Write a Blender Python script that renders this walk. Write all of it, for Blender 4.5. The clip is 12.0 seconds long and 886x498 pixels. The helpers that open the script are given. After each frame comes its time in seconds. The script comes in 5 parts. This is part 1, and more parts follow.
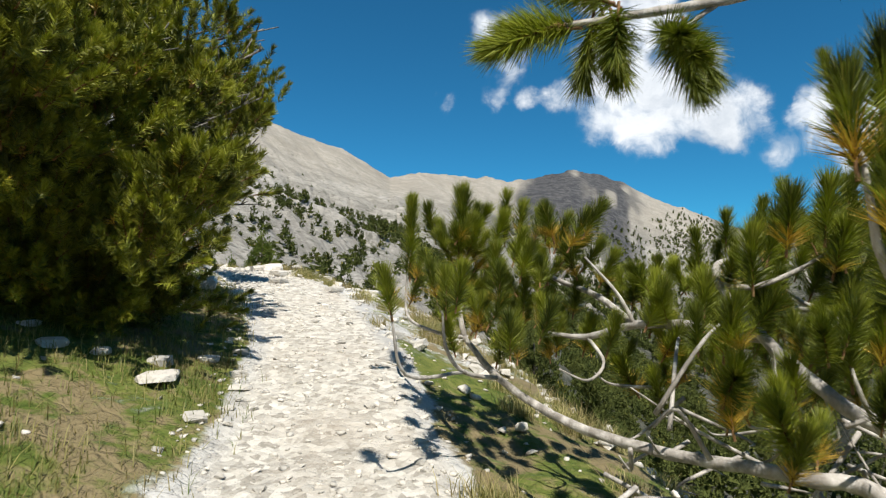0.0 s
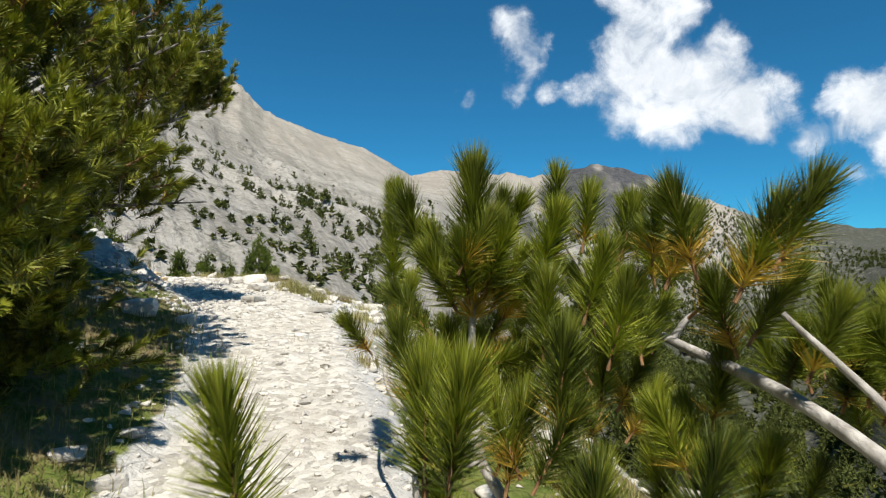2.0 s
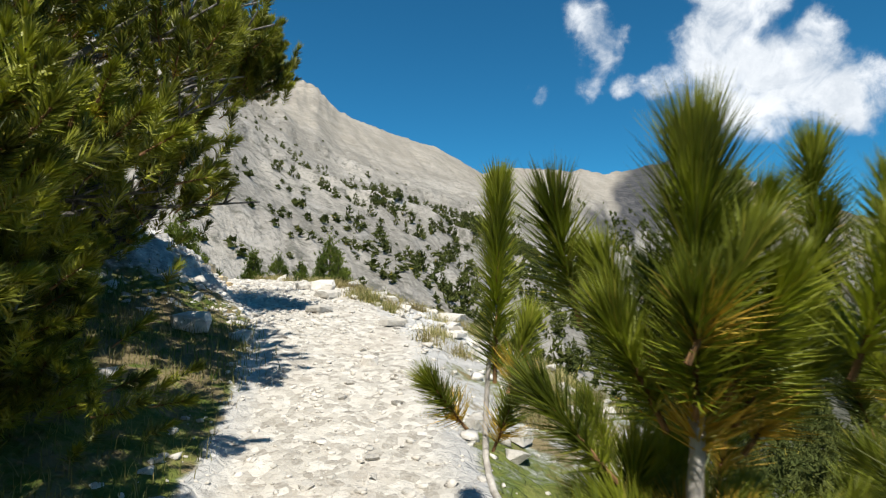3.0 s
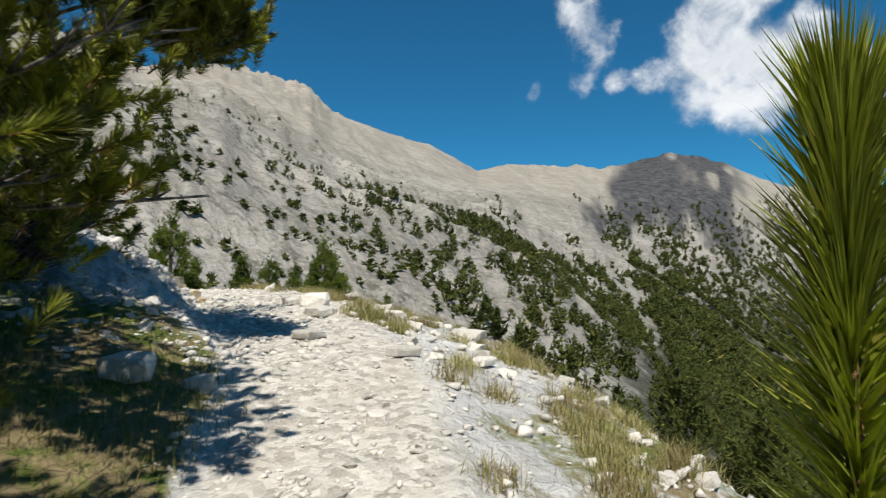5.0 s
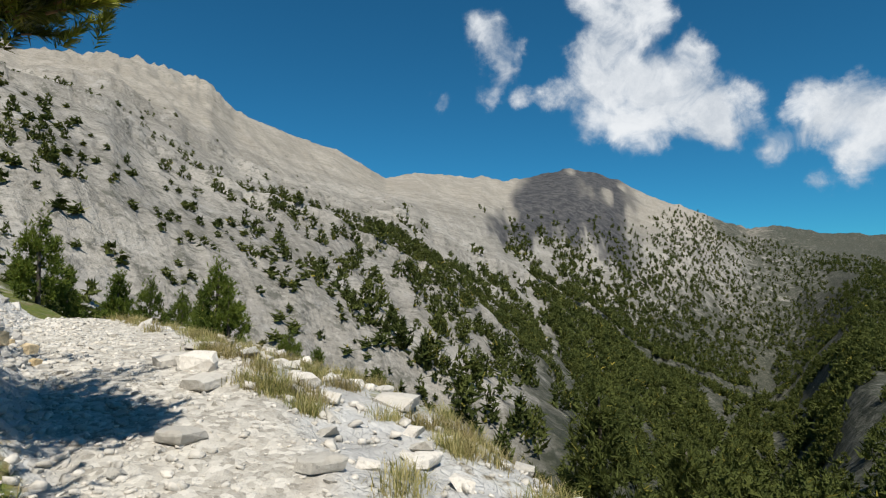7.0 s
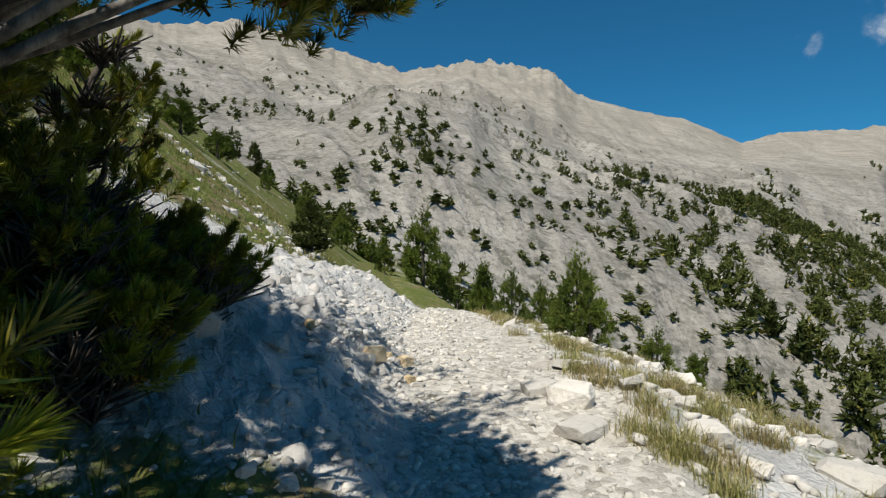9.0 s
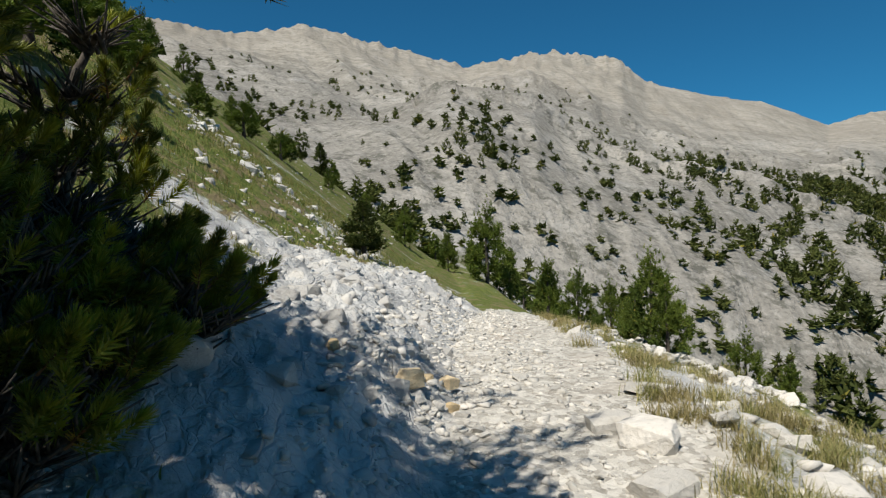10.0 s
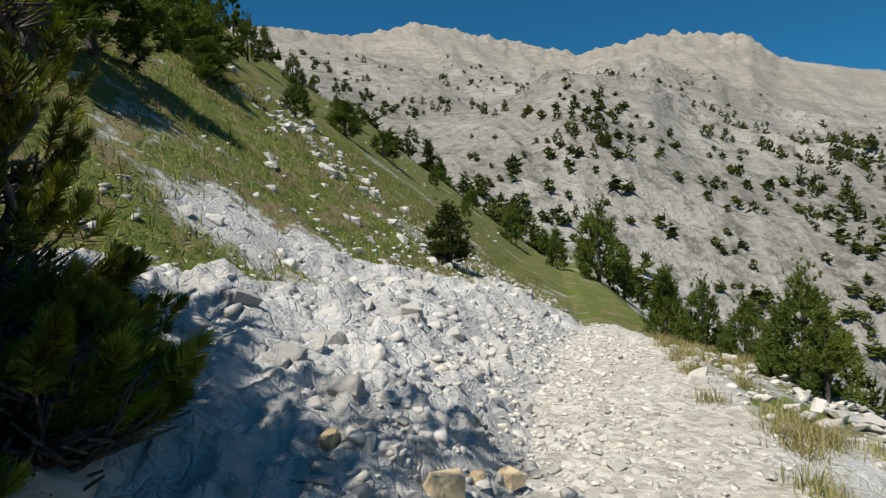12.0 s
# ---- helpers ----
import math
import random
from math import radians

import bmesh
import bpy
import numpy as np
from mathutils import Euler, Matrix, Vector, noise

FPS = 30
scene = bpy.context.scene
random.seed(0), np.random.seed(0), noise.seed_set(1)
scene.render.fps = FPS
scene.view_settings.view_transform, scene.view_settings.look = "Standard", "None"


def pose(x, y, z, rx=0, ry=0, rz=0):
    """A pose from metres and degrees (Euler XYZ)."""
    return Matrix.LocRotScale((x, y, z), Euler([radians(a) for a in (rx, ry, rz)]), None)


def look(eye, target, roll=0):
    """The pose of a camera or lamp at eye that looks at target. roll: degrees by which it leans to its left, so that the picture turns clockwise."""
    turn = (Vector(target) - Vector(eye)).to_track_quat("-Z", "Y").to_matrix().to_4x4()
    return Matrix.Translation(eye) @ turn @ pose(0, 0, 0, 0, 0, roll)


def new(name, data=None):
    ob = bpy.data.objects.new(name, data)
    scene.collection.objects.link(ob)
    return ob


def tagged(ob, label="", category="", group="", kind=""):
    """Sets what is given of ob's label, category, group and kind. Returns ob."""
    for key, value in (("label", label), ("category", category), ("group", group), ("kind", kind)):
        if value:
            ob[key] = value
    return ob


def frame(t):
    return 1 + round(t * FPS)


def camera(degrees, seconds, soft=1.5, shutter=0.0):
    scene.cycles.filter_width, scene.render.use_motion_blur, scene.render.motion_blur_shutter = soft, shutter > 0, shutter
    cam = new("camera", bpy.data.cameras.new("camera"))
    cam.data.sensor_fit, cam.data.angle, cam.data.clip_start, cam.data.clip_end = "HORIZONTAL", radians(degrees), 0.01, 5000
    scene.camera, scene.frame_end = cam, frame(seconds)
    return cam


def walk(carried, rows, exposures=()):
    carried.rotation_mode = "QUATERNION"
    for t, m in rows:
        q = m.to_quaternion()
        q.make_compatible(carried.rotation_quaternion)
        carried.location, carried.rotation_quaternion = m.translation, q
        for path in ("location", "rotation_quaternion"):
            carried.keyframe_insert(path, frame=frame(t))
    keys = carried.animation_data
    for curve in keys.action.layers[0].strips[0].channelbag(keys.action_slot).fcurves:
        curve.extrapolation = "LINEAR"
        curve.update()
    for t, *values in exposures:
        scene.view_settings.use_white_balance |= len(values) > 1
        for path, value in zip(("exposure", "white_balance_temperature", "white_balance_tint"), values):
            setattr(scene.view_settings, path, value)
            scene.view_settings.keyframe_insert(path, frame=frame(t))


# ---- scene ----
# ---- camera and walk ----
cam = camera(73.0, 12.0, soft=1.2, shutter=0.2)
ROWS = [
    (0, 0.00, -0.00, 0.00, 94.06, -0.33, 0.31),
    (0.5, 0.04, 0.57, 0.10, 94.01, 0.04, 0.78),
    (1, 0.06, 1.11, 0.14, 93.62, 0.39, 2.26),
    (1.5, 0.08, 1.57, 0.21, 93.90, 0.52, 2.53),
    (2, 0.09, 2.02, 0.26, 93.81, 0.46, 2.54),
    (2.5, 0.00, 2.50, 0.36, 93.80, -0.30, 5.20),
    (3, -0.15, 3.00, 0.41, 93.65, -0.15, 9.31),
    (4.8, -0.60, 4.30, 0.56, 93.28, 1.22, 11.51),
    (5, -0.62, 4.43, 0.58, 93.44, 1.03, 9.05),
    (5.5, -0.67, 4.71, 0.70, 93.96, 1.22, 1.92),
    (6, -0.72, 5.05, 0.83, 93.95, 0.88, 0.62),
    (6.5, -0.85, 5.38, 0.90, 94.01, 0.61, 0.36),
    (7, -1.03, 5.78, 1.05, 94.06, 0.41, 0.00),
    (7.5, -1.22, 6.16, 1.14, 93.64, 0.64, 7.39),
    (7.7, -1.23, 6.30, 1.17, 93.30, 0.50, 12.55),
    (9.3, -1.74, 7.18, 1.37, 92.23, 1.13, 33.95),
    (9.5, -1.78, 7.36, 1.38, 92.11, 1.41, 34.79),
    (10, -1.95, 7.71, 1.45, 92.06, 1.53, 38.64),
    (10.5, -2.17, 8.06, 1.50, 91.82, 1.47, 42.42),
    (11, -2.31, 8.33, 1.61, 92.04, 1.39, 44.02),
    (11.5, -2.44, 8.77, 1.68, 91.83, 1.51, 45.45),
    (12, -2.59, 9.02, 1.77, 91.68, 1.51, 49.29),
]
walk(cam, [(t, pose(*p)) for t, *p in ROWS], exposures=[(0, 0.55), (2.5, 0.57), (5.0, 0.34), (7.5, 0.22), (12, 0.22)])

# ---- sun and sky ----
SUN_AZ, SUN_EL = 193.0, 57.0          # degrees; azimuth counted to the left of +y


def bearing(az, el=0.0):
    a, e = radians(az), radians(el)
    return Vector((-math.sin(a) * math.cos(e), math.cos(a) * math.cos(e), math.sin(e)))


sun_data = bpy.data.lights.new("sun", "SUN")
sun_data.energy, sun_data.angle, sun_data.color = 5.0, radians(0.55), (1.0, 0.95, 0.86)
sun = new("sun", sun_data)
sun.matrix_world = look(bearing(SUN_AZ, SUN_EL) * 60, (0, 0, 0))


class Nodes:
    """A short way to write node trees."""

    def __init__(self, tree):
        self.tree = tree
        tree.nodes.clear()

    def __call__(self, kind, *links, **props):
        n = self.tree.nodes.new(kind)
        for key, value in props.items():
            if key == "operation":
                n.operation = value
            elif key == "data_type":
                n.data_type = value
            elif key == "blend_type":
                n.blend_type = value
            elif key == "sky_type":
                n.sky_type = value
            elif key == "sun_disc":
                n.sun_disc = value
            elif key == "sun_elevation":
                n.sun_elevation = value
            elif key == "sun_rotation":
                n.sun_rotation = value
            elif key == "altitude":
                n.altitude = value
            elif key == "air_density":
                n.air_density = value
            elif key == "dust_density":
                n.dust_density = value
            elif key == "ozone_density":
                n.ozone_density = value
            elif key == "attribute_name":
                n.attribute_name = value
            elif key == "feature":
                n.feature = value
            elif key == "interpolation_type":
                n.interpolation_type = value
            else:
                n.inputs[key.replace("_", " ")].default_value = value
        for sock, src in links:
            if hasattr(src, "is_output"):
                self.tree.links.new(src, n.inputs[sock])
            else:
                n.inputs[sock].default_value = src
        return n

    def math(self, op, a, b=0.0, clamp=False):
        n = self("ShaderNodeMath", (0, a), (1, b), operation=op)
        n.use_clamp = clamp
        return n.outputs[0]

    def mix(self, fac, a, b, blend="MIX"):
        n = self("ShaderNodeMix", data_type="RGBA", blend_type=blend)
        for i, v in ((0, fac), (6, a), (7, b)):
            if hasattr(v, "is_output"):
                self.tree.links.new(v, n.inputs[i])
            else:
                n.inputs[i].default_value = v if i == 0 else (*v, 1.0)
        return n.outputs[2]

    def ramp(self, fac, lo, hi, a=0.0, b=1.0):
        n = self("ShaderNodeMapRange", ("Value", fac), ("From Min", lo), ("From Max", hi), ("To Min", a), ("To Max", b), interpolation_type="SMOOTHSTEP")
        return n.outputs[0]

    def noise(self, vec, scale, detail=4.0, rough=0.55, distortion=0.0):
        return self("ShaderNodeTexNoise", ("Vector", vec), ("Scale", scale), ("Detail", detail), ("Roughness", rough), ("Distortion", distortion)).outputs[0]


def build_world():
    world = bpy.data.worlds.new("sky")
    scene.world = world
    world.use_nodes = True
    n = Nodes(world.node_tree)
    sky = n("ShaderNodeTexSky", sky_type="NISHITA", sun_disc=False, sun_elevation=radians(SUN_EL), sun_rotation=radians(-SUN_AZ),
            altitude=2300.0, air_density=1.0, dust_density=0.25, ozone_density=3.0)
    blue = n.mix(1.0, sky.outputs[0], SKY_TINT, "MULTIPLY")
    way = n("ShaderNodeTexCoord").outputs["Generated"]
    wobble = n("ShaderNodeTexNoise", ("Vector", way), ("Scale", 10.0), ("Detail", 10.0), ("Roughness", 0.62))
    shift = n("ShaderNodeVectorMath", (0, wobble.outputs[1]), (1, (0.5, 0.5, 0.5)), operation="SUBTRACT").outputs[0]
    shift = n("ShaderNodeVectorMath", (0, shift), operation="SCALE", Scale=0.10).outputs[0]
    bent = n("ShaderNodeVectorMath", (0, way), (1, shift), operation="ADD").outputs[0]
    total = None
    for az, el, size, weight in CLOUDS:
        gap = n("ShaderNodeVectorMath", (0, bent), (1, bearing(az, el)), operation="DISTANCE").outputs["Value"]
        puff = n.ramp(gap, radians(size) * 1.0, radians(size) * 0.15, 0.0, weight * 0.8)
        total = puff if total is None else n.math("SUBTRACT", n.math("ADD", total, puff), n.math("MULTIPLY", n.math("MINIMUM", total, 1.0), puff))
    fine = n.noise(way, 15.0, 10.0, 0.62, 0.6)
    body = n.math("ADD", total, n.math("MULTIPLY", n.math("SUBTRACT", fine, 0.5), 1.5))
    cover = n.math("MULTIPLY", n.ramp(body, 0.05, 0.95), n.ramp(total, 0.02, 0.3))
    shade = n.ramp(n.math("ADD", n.math("MULTIPLY", cover, 0.28), n.noise(bent, 9.0, 7.0, 0.62)), 0.5, 0.92)
    white = n.mix(shade, CLOUD_DIM, CLOUD_LIT)
    col = n.mix(cover, blue, white)
    bg = n("ShaderNodeBackground", ("Color", col), Strength=SKY_POWER)
    out = n("ShaderNodeOutputWorld")
    world.node_tree.links.new(bg.outputs[0], out.inputs[0])


SKY_POWER = 0.062
SKY_TINT = (0.24, 1.0, 1.2)
CLOUD_DIM, CLOUD_LIT = (6.6, 7.4, 8.4), (11.6, 12.0, 12.4)
# azimuth, elevation, radius in degrees, weight
CLOUDS = [(-4.5, 23.7, 2.7, 0.75), (-5.5, 21.3, 2.6, 0.80), (-4.3, 18.6, 2.3, 0.65), (-6.9, 22.9, 1.6, 0.50), (0.4, 17.8, 1.5, 0.42), (1.7, 19.4, 1.1, 0.25), (-14.5, 26.1, 3.3, 1.00), (-17.8, 25.2, 4.1, 1.00),
          (-20.2, 23.3, 2.5, 0.80), (-16.2, 22.4, 3.8, 1.00), (-14.0, 20.0, 3.3, 1.00), (-17.6, 18.9, 4.6, 1.10), (-7.9, 18.2, 2.0, 0.80), (-11.1, 18.0, 2.5, 0.90), (-15.0, 16.2, 3.8, 1.00), (-18.5, 15.2, 3.8, 1.00),
          (-21.5, 17.1, 4.6, 1.10), (-23.1, 20.8, 2.3, 0.85), (-23.9, 19.6, 2.5, 0.80), (-24.5, 15.5, 4.1, 1.00), (-27.4, 15.8, 2.4, 0.85), (-25.5, 13.2, 2.7, 0.90), (-28.2, 14.1, 1.8, 0.60), (-19.9, 12.7, 2.0, 0.60),
          (-30.8, 14.9, 1.8, 0.70), (-32.8, 15.2, 2.8, 0.90), (-35.1, 15.0, 2.7, 0.90), (-33.4, 12.9, 3.2, 0.95), (-35.6, 10.6, 3.2, 1.00), (-37.2, 13.4, 3.6, 1.00), (-29.8, 12.3, 2.3, 0.50), (-32.5, 8.5, 1.4, 0.35),
          (-16.9, 29.1, 6.0, 1.00), (-39.5, 11.7, 4.1, 0.90)]
build_world()

# ---- materials ----
def material(name):
    m = bpy.data.materials.new(name)
    m.use_nodes = True
    return m, Nodes(m.node_tree)


def finish(m, n, colour, rough=0.9, bump=None, strength=0.5, distance=0.02, spec=0.3, translucent=None, through_share=0.3):
    b = n("ShaderNodeBsdfPrincipled", ("Base Color", colour if hasattr(colour, "is_output") else (*colour, 1)), ("Roughness", rough), ("Specular IOR Level", spec))
    if bump is not None:
        bp = n("ShaderNodeBump", ("Height", bump), ("Strength", strength), ("Distance", distance))
        m.node_tree.links.new(bp.outputs[0], b.inputs["Normal"])
    shader = b.outputs[0]
    if translucent is not None:
        t = n("ShaderNodeBsdfTranslucent", ("Color", translucent if hasattr(translucent, "is_output") else (*translucent, 1)))
        mx = n("ShaderNodeMixShader", (0, through_share), (1, shader), (2, t.outputs[0]))
        shader = mx.outputs[0]
    o = n("ShaderNodeOutputMaterial", ("Surface", shader))
    return m


def terrain_material():
    m, n = material("mountain_ground")
    pos = n("ShaderNodeNewGeometry").outputs["Position"]
    path = n("ShaderNodeAttribute", attribute_name="path").outputs["Fac"]
    grass = n("ShaderNodeAttribute", attribute_name="grass").outputs["Fac"]
    far = n("ShaderNodeAttribute", attribute_name="far").outputs["Fac"]
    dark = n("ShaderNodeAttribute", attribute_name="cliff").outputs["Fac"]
    # near limestone
    big = n.noise(pos, 0.9, 6.0, 0.6)
    mid = n.noise(pos, 5.0, 6.0, 0.65)
    fine = n.noise(pos, 38.0, 5.0, 0.6)
    cells = n("ShaderNodeTexVoronoi", ("Vector", pos), ("Scale", 17.0), ("Randomness", 1.0))
    cell_d, cell_c = cells.outputs["Distance"], cells.outputs["Color"]
    grain = n("ShaderNodeTexVoronoi", ("Vector", pos), ("Scale", 55.0), ("Randomness", 1.0))
    rock = n.mix(n.ramp(big, 0.35, 0.65), (0.41, 0.402, 0.385), (0.58, 0.57, 0.545))
    rock = n.mix(n.math("MULTIPLY", n.ramp(mid, 0.52, 0.72), 0.55), rock, (0.30, 0.295, 0.285))
    bits = n.mix(n("ShaderNodeSeparateColor", (0, cell_c)).outputs[0], (0.285, 0.262, 0.222), (0.65, 0.615, 0.55))
    bits = n.mix(n.math("MULTIPLY", n.ramp(n("ShaderNodeSeparateColor", (0, grain.outputs["Color"])).outputs[0], 0.3, 0.9), 0.35), bits, (0.57, 0.54, 0.48))
    earth = n.mix(n.ramp(mid, 0.35, 0.7), (0.36, 0.31, 0.25), (0.52, 0.48, 0.42))
    rubble = n.mix(n.math("MULTIPLY", n.ramp(big, 0.5, 0.66), 0.55), bits, earth)
    bent = n("ShaderNodeVectorMath", (0, pos), (1, n("ShaderNodeVectorMath", (0, n("ShaderNodeTexNoise", ("Vector", pos), ("Scale", 3.0), ("Detail", 3.0)).outputs[1]), operation="SCALE", Scale=0.18).outputs[0]), operation="ADD").outputs[0]
    gap = n("ShaderNodeTexVoronoi", ("Vector", bent), ("Scale", 3.6), feature="DISTANCE_TO_EDGE").outputs["Distance"]
    gap2 = n("ShaderNodeTexVoronoi", ("Vector", bent), ("Scale", 11.0), feature="DISTANCE_TO_EDGE").outputs["Distance"]
    split = n.math("MINIMUM", n.ramp(gap, 0.0, 0.06), n.math("ADD", n.ramp(gap2, 0.0, 0.09), 0.35))
    rock = n.mix(n.math("MULTIPLY", n.math("MULTIPLY", n.math("SUBTRACT", 1.0, split), n.ramp(mid, 0.5, 0.66)), 0.3), rock, (0.19, 0.185, 0.175))
    near = n.mix(path, rock, rubble)
    # turf
    turf = n.mix(n.ramp(mid, 0.3, 0.7), (0.070, 0.105, 0.019), (0.175, 0.185, 0.048))
    turf = n.mix(n.math("MULTIPLY", n.ramp(n.math("ADD", n.math("ADD", n.math("MULTIPLY", big, 0.6), n.math("MULTIPLY", mid, 0.4)), n.math("MULTIPLY", n.ramp(n("ShaderNodeSeparateXYZ", (0, pos)).outputs[1], 10.5, 7.5), 0.045)), 0.50, 0.58), 0.8), turf, (0.22, 0.165, 0.10))
    g = n.ramp(n.math("ADD", grass, n.math("MULTIPLY", n.math("SUBTRACT", mid, 0.5), 0.9)), 0.38, 0.62)
    near = n.mix(g, near, turf)
    # far mountain: bedded limestone, scree, thin turf
    ft = n.noise(pos, 0.012, 8.0, 0.62)
    fs = n.noise(pos, 0.06, 8.0, 0.68)
    fd = n.noise(pos, 0.22, 6.0, 0.7)
    sep = n("ShaderNodeSeparateXYZ", (0, pos))
    bed = n("ShaderNodeCombineXYZ", ("X", n.math("MULTIPLY", sep.outputs[0], 0.010)), ("Y", n.math("MULTIPLY", sep.outputs[1], 0.010)),
            ("Z", n.math("MULTIPLY", n.math("ADD", sep.outputs[2], n.math("MULTIPLY", sep.outputs[0], 0.22)), 0.10)))
    beds = n.noise(bed.outputs[0], 1.6, 7.0, 0.66, 0.5)
    dx, dy = n.math("ADD", sep.outputs[0], 1.5), n.math("SUBTRACT", sep.outputs[1], 6.0)
    turn = n.math("ARCTAN2", n.math("MULTIPLY", dx, -1.0), dy)
    away = n.math("LOGARITHM", n.math("SQRT", n.math("ADD", n.math("MULTIPLY", dx, dx), n.math("MULTIPLY", dy, dy))), 2.718)
    fall = n("ShaderNodeCombineXYZ", ("X", n.math("SUBTRACT", n.math("MULTIPLY", turn, 57.3), n.math("MULTIPLY", away, 13.0))), ("Y", n.math("MULTIPLY", away, 2.2)))
    runs = n.noise(fall.outputs[0], 0.7, 7.0, 0.7, 1.2)
    stone = n.mix(n.ramp(ft, 0.38, 0.62), (0.210, 0.197, 0.174), (0.345, 0.323, 0.284))
    ledges = n.math("ADD", n.math("MULTIPLY", n.ramp(sep.outputs[2], 30.0, 140.0), 0.35), 0.40)
    stone = n.mix(n.math("MULTIPLY", n.ramp(beds, 0.49, 0.60), ledges), stone, (0.150, 0.143, 0.122))
    stone = n.mix(n.math("MULTIPLY", n.ramp(beds, 0.44, 0.34), 0.4), stone, (0.40, 0.385, 0.355))
    stone = n.mix(n.math("MULTIPLY", n.ramp(runs, 0.50, 0.66), 0.4), stone, (0.41, 0.39, 0.35))
    stone = n.mix(n.math("MULTIPLY", n.ramp(runs, 0.46, 0.36), 0.28), stone, (0.15, 0.147, 0.13))
    stone = n.mix(n.math("MULTIPLY", n.ramp(fs, 0.54, 0.68), 0.6), stone, (0.385, 0.375, 0.355))
    stone = n.mix(n.math("MULTIPLY", n.ramp(fd, 0.51, 0.62), 0.75), stone, (0.095, 0.094, 0.076))
    fe = n.noise(pos, 0.8, 5.0, 0.7)
    stone = n.mix(n.math("MULTIPLY", n.ramp(fe, 0.52, 0.64), 0.55), stone, (0.10, 0.098, 0.082))
    stone = n.mix(n.math("MULTIPLY", n.ramp(fe, 0.46, 0.36), 0.45), stone, (0.44, 0.418, 0.375))
    high = n.ramp(sep.outputs[2], 60.0, 210.0)
    stone = n.mix(n.math("MULTIPLY", high, 0.42), stone, (0.33, 0.29, 0.232))
    stone = n.mix(n.math("MULTIPLY", n.math("MULTIPLY", n.ramp(fd, 0.53, 0.66), high), 0.5), stone, (0.16, 0.14, 0.11))
    # cloud shadow on the far peak, painted as near-black stone
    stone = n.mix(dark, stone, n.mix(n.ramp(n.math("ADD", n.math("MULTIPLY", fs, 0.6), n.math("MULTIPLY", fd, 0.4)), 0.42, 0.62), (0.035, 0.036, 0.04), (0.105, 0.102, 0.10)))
    thin = n.math("MULTIPLY", n.ramp(n.math("ADD", n.math("MULTIPLY", fs, 0.7), n.math("MULTIPLY", grass, 0.25)), 0.40, 0.56), n.math("MULTIPLY", n.ramp(grass, 0.1, 0.85), 0.96))
    stone = n.mix(thin, stone, n.mix(n.ramp(fd, 0.42, 0.66), (0.026, 0.031, 0.020), (0.105, 0.103, 0.082)))
    col = n.mix(far, near, stone)
    h1 = n.math("ADD", n.math("MULTIPLY", cell_d, -0.22), n.math("MULTIPLY", fine, 0.35))
    h1 = n.math("ADD", h1, n.math("MULTIPLY", n.noise(pos, 11.0, 6.0, 0.7), 0.9))
    h1 = n.math("ADD", h1, n.math("MULTIPLY", n.math("MULTIPLY", split, 0.3), n.math("SUBTRACT", 1.0, path)))
    h2 = n.math("ADD", n.math("MULTIPLY", fs, 70.0), n.math("ADD", n.math("ADD", n.math("MULTIPLY", beds, 26.0), n.math("MULTIPLY", runs, 12.0)), n.math("MULTIPLY", fd, 26.0)))
    hm = n("ShaderNodeMix", (0, far), (2, h1), (3, h2), data_type="FLOAT").outputs[0]
    return finish(m, n, col, 0.93, hm, 0.9, 0.05, 0.15)


def stone_material(name, dark, light, tint_share=0.25):
    m, n = material(name)
    pos = n("ShaderNodeTexCoord").outputs["Object"]
    island = n("ShaderNodeNewGeometry").outputs["Random Per Island"]
    per = n("ShaderNodeObjectInfo").outputs["Random"]
    mixr = n.math("FRACT", n.math("ADD", island, per))
    a = n.noise(pos, 9.0, 6.0, 0.62)
    col = n.mix(mixr, dark, light)
    col = n.mix(n.math("MULTIPLY", n.ramp(a, 0.5, 0.72), 0.45), col, (0.30, 0.285, 0.26))
    col = n.mix(n.math("MULTIPLY", n.ramp(n.noise(pos, 2.3, 3.0), 0.56, 0.7), tint_share), col, (0.42, 0.32, 0.19))
    crack = n("ShaderNodeTexVoronoi", ("Vector", pos), ("Scale", 5.0)).outputs["Distance"]
    h = n.math("ADD", n.noise(pos, 12.0, 8.0, 0.72), n.math("MULTIPLY", crack, 0.6))
    return finish(m, n, col, 0.92, h, 0.7, 0.03, 0.15)


def needle_material(name, deep, fresh, yellow_share=0.1, glow=0.32, rough=0.5, spec=0.35, patch=4.0):
    m, n = material(name)
    island = n("ShaderNodeNewGeometry").outputs["Random Per Island"]
    per = n("ShaderNodeObjectInfo").outputs["Random"]
    old = n("ShaderNodeAttribute", attribute_name="old").outputs["Fac"]
    place = n("ShaderNodeNewGeometry").outputs["Position"]
    growth = n.ramp(n.noise(place, patch, 2.0), 0.38, 0.62)
    col = n.mix(n.math("ADD", n.math("MULTIPLY", n.math("ADD", island, per), 0.25), n.math("MULTIPLY", growth, 0.5)), deep, fresh)
    col = n.mix(n.math("MULTIPLY", n.ramp(island, 1.0 - yellow_share, 1.0), 0.7), col, (0.33, 0.27, 0.05))
    col = n.mix(old, col, (0.50, 0.31, 0.045))
    lit = n.mix(1.0, col, (1.5, 1.75, 0.9), "MULTIPLY")
    return finish(m, n, col, rough, None, spec=spec, translucent=lit, through_share=glow)


